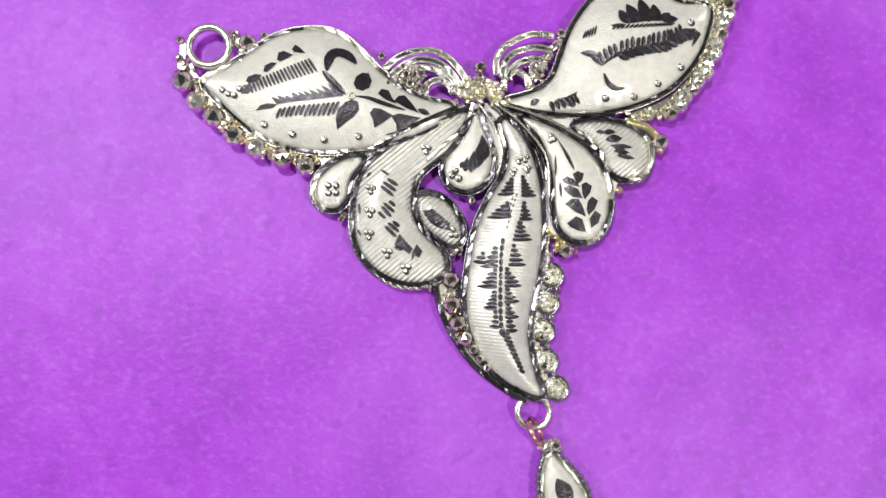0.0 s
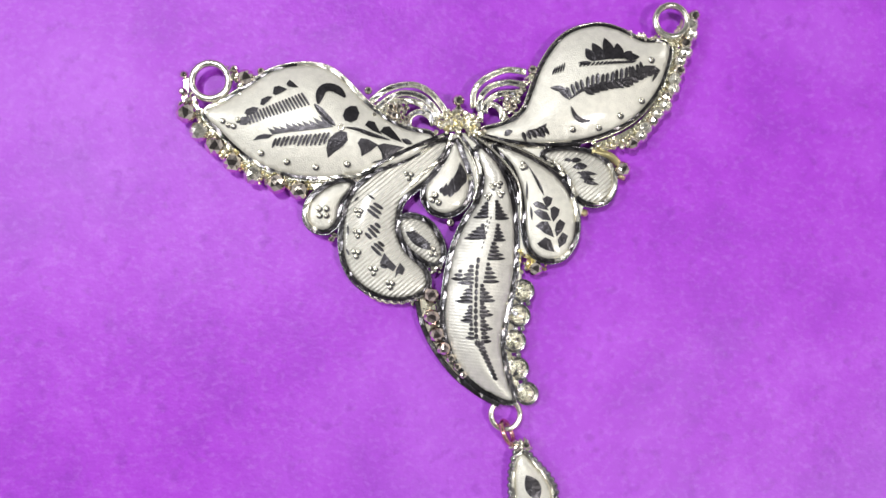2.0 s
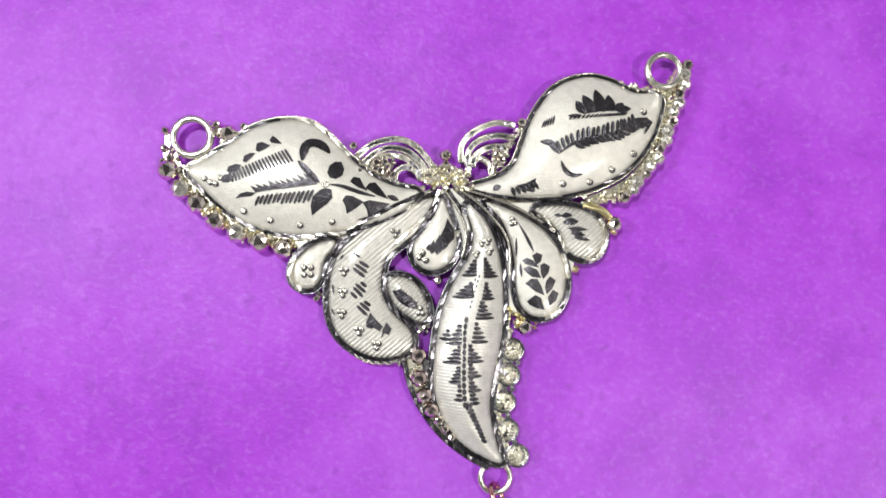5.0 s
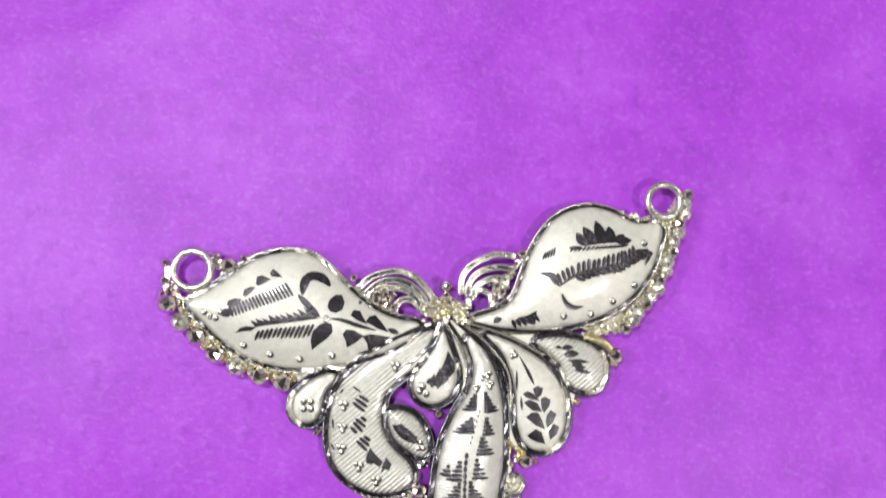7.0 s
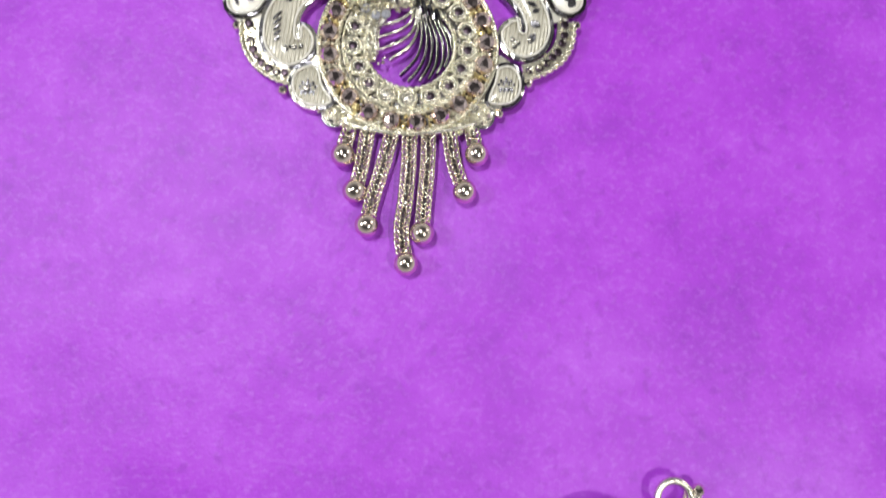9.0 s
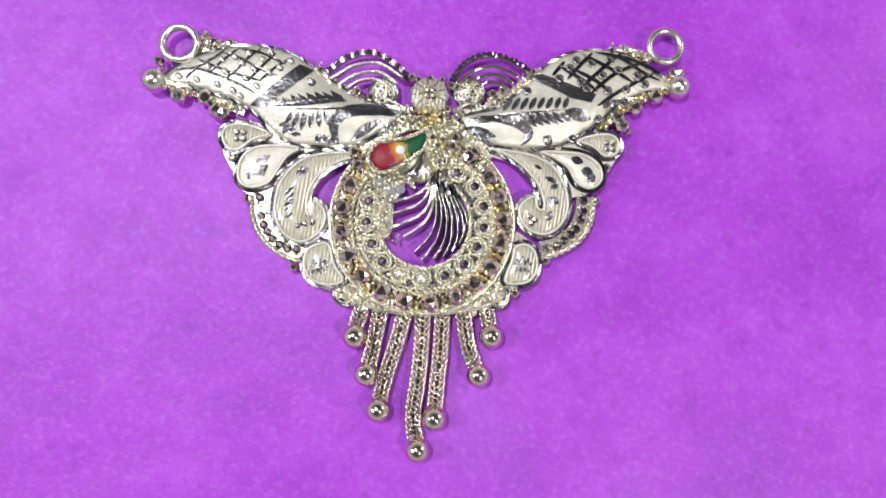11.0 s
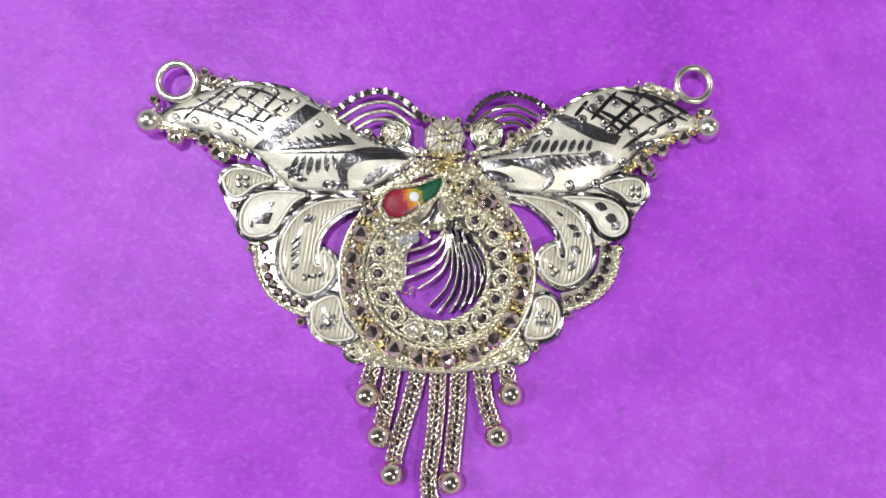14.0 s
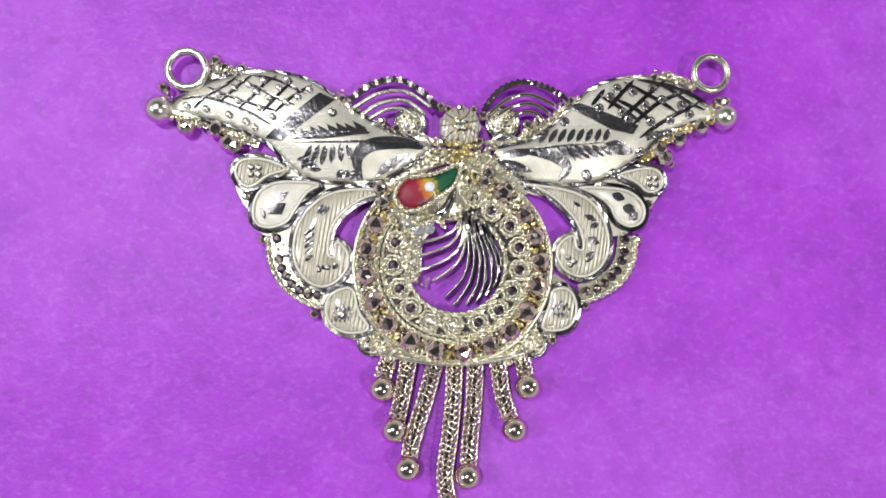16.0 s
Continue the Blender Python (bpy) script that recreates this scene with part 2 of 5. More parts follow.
def rim(parent, pts, closed=True, width=0.55, z=1.35, drop=0.9, mat=None, step=0.6, jitter=0.045, name="rim", label="", seed=1, shine=0.0):
    """A faceted bright-cut border: a low roof over a wall."""
    path = spline(pts, closed, step)
    h = width / 2
    section = [(-h, -drop), (-h, -0.07), (-h * 0.72, 0.05), (h * 0.72, 0.05), (h, -0.07), (h, -drop)]
    v, f = sweep(lift(path, z), closed, section, jitter, random.Random(seed))
    me = mesh_of(name, v, f, mat or CUT)
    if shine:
        # painted glints: random runs of facets take the paler metal
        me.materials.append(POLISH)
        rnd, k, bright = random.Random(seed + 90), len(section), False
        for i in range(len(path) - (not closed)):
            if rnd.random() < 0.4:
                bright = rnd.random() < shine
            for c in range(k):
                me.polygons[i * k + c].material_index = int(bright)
    return part(name, me, parent, label)


def round_section(r, k=8):
    return [(r * math.cos(2 * math.pi * i / k), r * math.sin(2 * math.pi * i / k)) for i in range(k)]


def wire(parent, pts, r, z, closed=False, mat=None, name="wire", step=0.3, label=""):
    path = spline(pts, closed, step)
    v, f = sweep(lift(path, z), closed, round_section(r))
    return part(name, mesh_of(name, v, f, mat or WIRE, True), parent, label)


def rope(parent, pts, r, z, closed=False, mat=None, name="twisted_wire", label=""):
    """A twisted wire: two strands round one line."""
    path = spline(pts, closed, r * 0.7)
    verts, faces = [], []
    for s in (0, math.pi):
        line = []
        for i, q in enumerate(path):
            a, b = path[(i + 1) % len(path)] if closed or i < len(path) - 1 else q, path[i - 1] if closed or i else q
            t = (a - b) / (np.linalg.norm(a - b) + 1e-9)
            ph = s + i * 0.8
            line.append((q[0] - t[1] * math.cos(ph) * r * 0.55, q[1] + t[0] * math.cos(ph) * r * 0.55, z + math.sin(ph) * r * 0.55))
        v, f = sweep(line, closed, round_section(r * 0.6, 5))
        k = len(verts)
        verts += v
        faces += [[i + k for i in g] for g in f]
    return part(name, mesh_of(name, verts, faces, mat or WIRE, True), parent, label)


def ball_mesh(name, mat, level=2, flat=True, squash=1.0):
    bm = bmesh.new()
    bmesh.ops.create_icosphere(bm, subdivisions=level, radius=0.001)
    for v in bm.verts:
        v.co.z *= squash
    me = bpy.data.meshes.new(name)
    bm.to_mesh(me)
    bm.free()
    me.materials.append(mat)
    if not flat:
        me.polygons.foreach_set("use_smooth", [True] * len(me.polygons))
    return me


FACET = ball_mesh("bead", BEAD, 2, True)
FACET_PALE = ball_mesh("bead", POLISH, 2, True)
FACET_WARM = ball_mesh("bead", GOLD, 2, True)
SMOOTH = ball_mesh("ball", SHEEN, 4, False)
END = ball_mesh("ball", POLISH, 4, False)
PUNCH = ball_mesh("punch_dot", POLISH, 2, True, 0.45)
BOSS = ball_mesh("raised_dot", BEAD, 2, True, 0.4)
# flat dark disc: a hole's inner shade painted on, nothing is pierced
PIT = ball_mesh("pit", GAP_SHADE, 2, False, 0.12)
# dark disc that paints the shaded edge of a punched dot
DOT_SHADE = ball_mesh("dot_shade", DARK_MIRROR, 2, False, 0.14)
BOSS_PALE = ball_mesh("raised_dot", POLISH, 2, False, 0.4)
# grey disc that paints the shade round a raised dot
BOSS_SHADE = ball_mesh("boss_shade", GREY_MIRROR, 2, False, 0.12)
FACET_ROSE = ball_mesh("bead", ROSE, 2, True)


def ball(parent, x, y, z, r, me=None, name="bead", seed=0, label=""):
    rnd = random.Random(int(x * 97 + y * 31 + seed))
    m = pose(x / 1000, y / 1000, z / 1000, rnd.uniform(0, 90), rnd.uniform(0, 90), rnd.uniform(0, 360)) if me in (None, FACET, FACET_WARM, FACET_ROSE, FACET_PALE) else pose(x / 1000, y / 1000, z / 1000)
    return part(name, me or FACET, parent, label, m @ Matrix.Scale(r, 4))


def ring(parent, x, y, z, big, small, mat=None, name="ring", tilt=(0, 0, 0), label=""):
    verts, faces = [], []
    n, k = 36, 10
    turn = Euler([radians(a) for a in tilt]).to_matrix()
    for i in range(n):
        a = 2 * math.pi * i / n
        for j in range(k):
            b = 2 * math.pi * j / k
            p = turn @ Vector(((big + small * math.cos(b)) * math.cos(a), (big + small * math.cos(b)) * math.sin(a), small * math.sin(b)))
            verts.append((x + p.x, y + p.y, z + p.z))
            faces.append([i * k + j, (i + 1) % n * k + j, (i + 1) % n * k + (j + 1) % k, i * k + (j + 1) % k])
    return part(name, mesh_of(name, verts, faces, mat or POLISH, True), parent, label)


class Cuts:
    """Bright-cut engraving on a panel: shallow mirror grooves. Large cuts are pieces of their own, fine strokes are gathered."""

    def __init__(self, panel, seed=3, mat=None):
        self.mat = mat or CUT
        self.panel, self.v, self.f, self.rnd = panel, [], [], random.Random(seed)

    def z(self, x, y):
        return self.panel.height(x, y)

    def groove(self, a, b, w, bend=0.0, fat=0.5, n=10, blunt=0.85):
        """A pointed groove from a to b, half width w, its widest place at fat."""
        a, b = np.array(a, float), np.array(b, float)
        t = b - a
        side = np.array([-t[1], t[0]]) / (np.linalg.norm(t) + 1e-9)
        verts, faces = [], []
        lean = self.rnd.uniform(-0.022, 0.022)
        for i in range(n + 1):
            s = i / n
            prof = max(0.0, math.sin(math.pi * s ** (math.log(0.5) / math.log(fat)))) ** blunt
            c = a + t * s + side * bend * 4 * s * (1 - s)
            for off, up in ((1, 0.12 + lean), (0.1, 0.10), (-1, 0.12 - lean)):
                q = c + side * w * prof * off
                verts.append((q[0], q[1], self.z(*q) + up))
        for i in range(n):
            k = i * 3
            faces += [[k, k + 1, k + 4, k + 3], [k + 1, k + 2, k + 5, k + 4]]
        return verts, faces

    def leaf(self, a, b, w, bend=0.0, fat=0.5, n=10):
        part("engraved_leaf", mesh_of("engraved_leaf", *self.groove(a, b, w, bend, fat, n), self.mat), self.panel.ob)

    def patch(self, pts):
        """A mirror facet with a straight-edged outline that follows the dome."""
        o = []
        for p, q in zip(pts, pts[1:] + pts[:1]):
            k = max(1, int(math.dist(p, q) / 0.4))
            o += [(p[0] + (q[0] - p[0]) * i / k, p[1] + (q[1] - p[1]) * i / k) for i in range(k)]
        o = np.array(o)
        lo, hi = o.min(0), o.max(0)
        mid = [p for p in ((x, y) for x in np.arange(lo[0], hi[0], 0.4) for y in np.arange(lo[1], hi[1], 0.4)) if inside(p, o) and edge_distance(np.array(p), o) > 0.15]
        v, _, f, *_ = delaunay_2d_cdt([Vector(p) for p in o] + [Vector(p) for p in mid], [], [list(range(len(o)))], 1, 1e-5)
        part("engraved_facet", mesh_of("engraved_facet", [(p.x, p.y, self.z(p.x, p.y) + 0.09) for p in v], [list(q) for q in f], self.mat, True), self.panel.ob)

    def curve(self, pts, w, taper=0.35):
        """A groove along a bent line."""
        line = spline(pts, False, 0.3)
        verts, faces, n = [], [], len(line)
        for i, p in enumerate(line):
            t = line[min(i + 1, n - 1)] - line[max(i - 1, 0)]
            side = np.array([-t[1], t[0]]) / (np.linalg.norm(t) + 1e-9)
            s = i / (n - 1)
            r = w * min(1, (s + 0.02) / taper, (1.02 - s) / taper) ** 0.6
            for off, up in ((1, 0.1), (0, 0.08), (-1, 0.1)):
                q = p + side * r * off
                verts.append((q[0], q[1], self.z(*q) + up))
        for i in range(n - 1):
            k = i * 3
            faces += [[k, k + 1, k + 4, k + 3], [k + 1, k + 2, k + 5, k + 4]]
        part("engraved_scroll", mesh_of("engraved_scroll", verts, faces, self.mat), self.panel.ob)

    def stroke(self, a, b, w, bend=0.0, blunt=0.5):
        v, f = self.groove(a, b, w, bend, n=6, blunt=blunt)
        k = len(self.v)
        self.v += v
        self.f += [[i + k for i in q] for q in f]

    def bar(self, a, b, w, end=0.3):
        """A straight graver stroke: square where it starts, narrower where it runs out."""
        a, b = np.array(a, float), np.array(b, float)
        t = b - a
        side = np.array([-t[1], t[0]]) / (np.linalg.norm(t) + 1e-9)
        k, n = len(self.v), max(3, int(np.linalg.norm(t) / 0.3))
        for i in range(n + 1):
            q = i / n
            r = w * (0.7 if i == 0 else 1.0 if q < 0.7 else 1 - (1 - end) * (q - 0.7) / 0.3)
            for off, up in ((1, 0.11), (0.1, 0.095), (-1, 0.11)):
                p = a + t * q + side * r * off
                self.v.append((p[0], p[1], self.z(*p) + up))
        for i in range(n):
            j = k + i * 3
            self.f += [[j, j + 1, j + 4, j + 3], [j + 1, j + 2, j + 5, j + 4]]

    def comb(self, a, b, ta, tb, count, w, bend=0.0, blunt=0.5):
        """Grooves side by side, from the line a-b to the line ta-tb."""
        a, b, ta, tb = (np.array(q, float) for q in (a, b, ta, tb))
        for i in range(count):
            s = i / max(count - 1, 1)
            self.stroke(a + (b - a) * s, ta + (tb - ta) * s, w, bend * self.rnd.uniform(0.6, 1.3), blunt)

    def spray(self, pts, count, reach, turn, w, grow=1.0, fat=0.4, blunt=0.6, close=0.25):
        """Teeth along one side of a rib: reach long, turned by so many degrees from its run, the last one grow times as long."""
        line = spline(pts, False, 0.05)
        for i in range(count):
            s = (i + 0.5) / count
            k = int(s * (len(line) - 3)) + 1
            t = line[k + 1] - line[k - 1]
            a = math.atan2(t[1], t[0]) + radians(turn + self.rnd.uniform(-4, 4))
            long = reach * (1 + (grow - 1) * s) * self.rnd.uniform(0.88, 1.1)
            v, f = self.groove(line[k], line[k] + long * np.array((math.cos(a), math.sin(a))), w, close, fat, 7, blunt)
            n = len(self.v)
            self.v += v
            self.f += [[j + n for j in q] for q in f]

    def saw(self, pts, count, reach, turn, grow=1.0):
        """A dark strip along a rib whose far edge is cut into leaning teeth."""
        line = spline(pts, False, 0.05)
        base, far = [], []
        for i in range(count):
            k, m = (int(s * (len(line) - 3)) + 1 for s in (i / count, (i + 0.85) / count))
            t = line[m] - line[k]
            a = math.atan2(t[1], t[0]) + radians(turn + self.rnd.uniform(-5, 5))
            long = reach * (1 + (grow - 1) * i / count) * self.rnd.uniform(0.88, 1.12)
            out = np.array((math.cos(a), math.sin(a)))
            base += [tuple(line[k]), tuple(line[m])]
            far += [tuple(line[k] + out * long), tuple(line[m] + out * long * 0.5)]
        self.patch(base + far[::-1])

    def done(self):
        if self.v:
            tagged(part("stroke_engraving", mesh_of("stroke_engraving", self.v, self.f, self.mat), self.panel.ob), "fine dark mirror-bright engraved strokes", kind="stuff")


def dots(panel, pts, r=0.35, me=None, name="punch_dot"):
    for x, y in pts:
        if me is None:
            # painted shade: a dark disc peeping out at the dot's lower right
            ball(panel.ob, x + 0.1, y - 0.12, panel.height(x, y) + 0.09, r * 0.95, DOT_SHADE, "dot_shade")
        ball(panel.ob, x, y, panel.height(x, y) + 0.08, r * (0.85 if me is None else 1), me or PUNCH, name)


# ---------------------------------------------------------------- paper
def paper_mat():
    """Soft purple tissue-like paper: cloudy dye, paler fibres and a faint sheen."""
    m = material("purple_paper", (0.43, 0.080, 0.69), 0.0, 0.42, 0.08, 420, 0.4, 2300)
    n, l = m.node_tree.nodes, m.node_tree.links
    b, co = n["Principled BSDF"], n["Texture Coordinate"]
    b.inputs["Specular IOR Level"].default_value = 0.4
    big = n.new("ShaderNodeTexNoise")
    big.inputs["Scale"].default_value, big.inputs["Detail"].default_value, big.inputs["Roughness"].default_value = 75, 10, 0.74
    l.new(co.outputs["Object"], big.inputs["Vector"])
    cloud = n.new("ShaderNodeValToRGB")
    e = cloud.color_ramp.elements
    e[0].position, e[0].color = 0.30, (0.315, 0.038, 0.56, 1)
    e[1].position, e[1].color = 0.72, (0.51, 0.096, 0.80, 1)
    x = e.new(0.5)
    x.color = (0.42, 0.050, 0.69, 1)
    l.new(big.outputs["Fac"], cloud.inputs["Fac"])
    stretch = n.new("ShaderNodeMapping")
    stretch.inputs["Scale"].default_value = (1500, 1900, 1500)
    stretch.inputs["Rotation"].default_value = (0, 0, 0.5)
    l.new(co.outputs["Object"], stretch.inputs["Vector"])
    fibre = n.new("ShaderNodeTexNoise")
    fibre.inputs["Scale"].default_value, fibre.inputs["Detail"].default_value = 1.0, 3
    l.new(stretch.outputs["Vector"], fibre.inputs["Vector"])
    pale = n.new("ShaderNodeMapRange")
    pale.inputs["From Min"].default_value, pale.inputs["From Max"].default_value, pale.inputs["To Max"].default_value = 0.5, 0.8, 0.32
    l.new(fibre.outputs["Fac"], pale.inputs["Value"])
    mix = n.new("ShaderNodeMix")
    mix.data_type = "RGBA"
    mix.inputs["B"].default_value = (0.60, 0.24, 0.85, 1)
    l.new(pale.outputs["Result"], mix.inputs["Factor"])
    worn = n.new("ShaderNodeTexNoise")
    worn.inputs["Scale"].default_value, worn.inputs["Detail"].default_value = 26, 8
    l.new(co.outputs["Object"], worn.inputs["Vector"])
    scuff = n.new("ShaderNodeMapRange")
    scuff.inputs["From Min"].default_value, scuff.inputs["From Max"].default_value = 0.52, 0.70
    scuff.inputs["To Max"].default_value = 0.34
    l.new(worn.outputs["Fac"], scuff.inputs["Value"])
    rub = n.new("ShaderNodeMix")
    rub.data_type = "RGBA"
    rub.inputs["B"].default_value = (0.56, 0.20, 0.86, 1)
    l.new(scuff.outputs["Result"], rub.inputs["Factor"])
    l.new(cloud.outputs["Color"], rub.inputs["A"])
    l.new(rub.outputs["Result"], mix.inputs["A"])
    fleck = n.new("ShaderNodeTexNoise")
    fleck.inputs["Scale"].default_value, fleck.inputs["Detail"].default_value = 620, 4
    l.new(co.outputs["Object"], fleck.inputs["Vector"])
    speck = n.new("ShaderNodeMapRange")
    speck.inputs["From Min"].default_value, speck.inputs["From Max"].default_value, speck.inputs["To Max"].default_value = 0.58, 0.72, 0.45
    l.new(fleck.outputs["Fac"], speck.inputs["Value"])
    dim = n.new("ShaderNodeMix")
    dim.data_type = "RGBA"
    dim.inputs["B"].default_value = (0.27, 0.035, 0.50, 1)
    l.new(speck.outputs["Result"], dim.inputs["Factor"])
    l.new(mix.outputs["Result"], dim.inputs["A"])
    l.new(dim.outputs["Result"], b.inputs["Base Color"])
    crease = n.new("ShaderNodeBump")
    crease.inputs["Strength"].default_value, crease.inputs["Distance"].default_value = 0.14, 0.0012
    l.new(big.outputs["Fac"], crease.inputs["Height"])
    l.new(n["Bump"].outputs["Normal"], crease.inputs["Normal"])
    l.new(crease.outputs["Normal"], b.inputs["Normal"])
    return m


def paper_sheet():
    nx, ny, x0, x1, y0, y1 = 280, 300, -230.0, 230.0, -200.0, 290.0
    verts, faces = [], []
    creases = [(*[(27.14, 67.72), (27.79, 61.28)], 0.14), (*[(18.41, 60.55), (23.21, 64.12)], 0.12), (*[(-3.00, 39.48), (-5.40, 27.07)], 0.12), (*[(-24.52, 33.63), (-15.24, 29.80)], 0.1), (*[(-36.65, 43.83), (-20.39, 48.27)], 0.16), (*[(-20.05, 53.23), (-28.32, 46.04)], 0.1)]
    for j in range(ny + 1):
        for i in range(nx + 1):
            x, y = x0 + (x1 - x0) * i / nx, y0 + (y1 - y0) * j / ny
            z = 0.22 * noise.noise(Vector((x * 0.035, y * 0.05, 1.7))) + 0.1 * noise.noise(Vector((x * 0.12, y * 0.12, 4.1))) - 0.2
            for (ax, ay), (bx, by), high in creases:
                t = min(1, max(0, ((x - ax) * (bx - ax) + (y - ay) * (by - ay)) / ((bx - ax) ** 2 + (by - ay) ** 2)))
                d = math.hypot(ax + (bx - ax) * t - x + 0.8 * noise.noise(Vector((y * 0.3, x * 0.1, 2))), ay + (by - ay) * t - y)
                z += high * math.exp(-(d / 1.7) ** 2)
            verts.append((x, y, z))
    for j in range(ny):
        for i in range(nx):
            k = j * (nx + 1) + i
            faces.append([k, k + 1, k + nx + 2, k + nx + 1])
    ob = new("paper_sheet", mesh_of("paper_sheet", verts, faces, paper_mat(), True))
    return tagged(ob, "matt purple paper sheet spread flat under the jewellery", "paper sheet", kind="structure")


paper_sheet()


# ---------------------------------------------------------------- small makers
def grains(parent, pts, closed=False, count=40, spread=0.35, size=(0.14, 0.3), z=1.0, mat=None, name="granulation", seed=5, label=""):
    """A crust of tiny fused balls strewn along a line."""
    rnd = random.Random(seed)
    path = spline(pts, closed, 0.2)
    bm = bmesh.new()
    for _ in range(count):
        q = path[rnd.randrange(len(path))]
        r = rnd.uniform(*size)
        m = Matrix.Translation(((q[0] + rnd.gauss(0, spread)) / 1000, (q[1] + rnd.gauss(0, spread)) / 1000, (z + rnd.uniform(-0.15, 0.25)) / 1000))
        bmesh.ops.create_icosphere(bm, subdivisions=1, radius=r / 1000, matrix=m @ Euler((rnd.random() * 6, rnd.random() * 6, 0)).to_matrix().to_4x4())
    me = bpy.data.meshes.new(name)
    bm.to_mesh(me)
    bm.free()
    me.materials.append(mat or POLISH)
    return tagged(part(name, me, parent, label), kind="stuff")


def strip(parent, pts, width, z=0.9, closed=False, mat=None, name="back_strip", jitter=0.0, depth=0.35):
    path = spline(pts, closed, 0.5)
    h = width / 2
    v, f = sweep(lift(path, z), closed, [(-h, -depth), (-h, 0), (h, 0), (h, -depth)], jitter, random.Random(2))
    return part(name, mesh_of(name, v, f, mat or CUT), parent)


def plate(parent, pts, z=0.85, thick=0.35, mat=None, name="back_plate"):
    o = spline(pts, True, 0.5)
    k = len(o)
    if sum(o[i - 1][0] * o[i][1] - o[i][0] * o[i - 1][1] for i in range(k)) < 0:
        o = o[::-1]
    verts = [(*p, z) for p in o] + [(*p, z - thick) for p in o]
    faces = [list(range(k)), list(range(k, 2 * k))[::-1]] + [[i, k + i, k + (i + 1) % k, (i + 1) % k] for i in range(k)]
    return part(name, mesh_of(name, verts, faces, mat or CUT), parent)


def circle(x, y, r, n=14):
    return [(x + r * math.cos(2 * math.pi * i / n), y + r * math.sin(2 * math.pi * i / n)) for i in range(n)]


def coin(parent, x, y, z, r, name="filigree_disc"):
    """A small domed disc covered with fine wire curls inside a ring."""
    rnd = random.Random(int(x * 13 + y * 7))
    disc = Panel(name, circle(x, y, r), parent, z - 0.1, 0.35, 0.3, GREY_MIRROR, grid=0.3)
    ring(disc.ob, x, y, z, r, r * 0.13, CUT, "disc_edge")
    ring(disc.ob, x, y, z + 0.1, r * 0.8, r * 0.07, POLISH, "disc_wire")
    verts, faces = [], []
    for i in range(30):
        a, q = rnd.uniform(0, 6.28), r * 0.8 * math.sqrt(rnd.random())
        cx, cy, turn, size = x + q * math.cos(a), y + q * math.sin(a), rnd.uniform(0, 6.28), r * rnd.uniform(0.12, 0.24)
        line = [(cx + size * math.cos(turn + k * 0.7), cy + size * math.sin(turn + k * 0.7)) for k in range(7)]
        v, f = sweep([(*p, disc.height(*p) + 0.05) for p in line], False, round_section(r * 0.085, 5))
        n = len(verts)
        verts += v
        faces += [[k + n for k in g] for g in f]
    tagged(part("curl", mesh_of("curl", verts, faces, WIRE, True), disc.ob), kind="stuff")
    return disc.ob


def flower(panel, x, y, r=0.33, gap=0.3):
    dots(panel, [(x - gap, y - gap), (x + gap, y - gap), (x - gap, y + gap), (x + gap, y + gap)], r)


DARK = ball_mesh("edge_bead", CUT, 2, True)


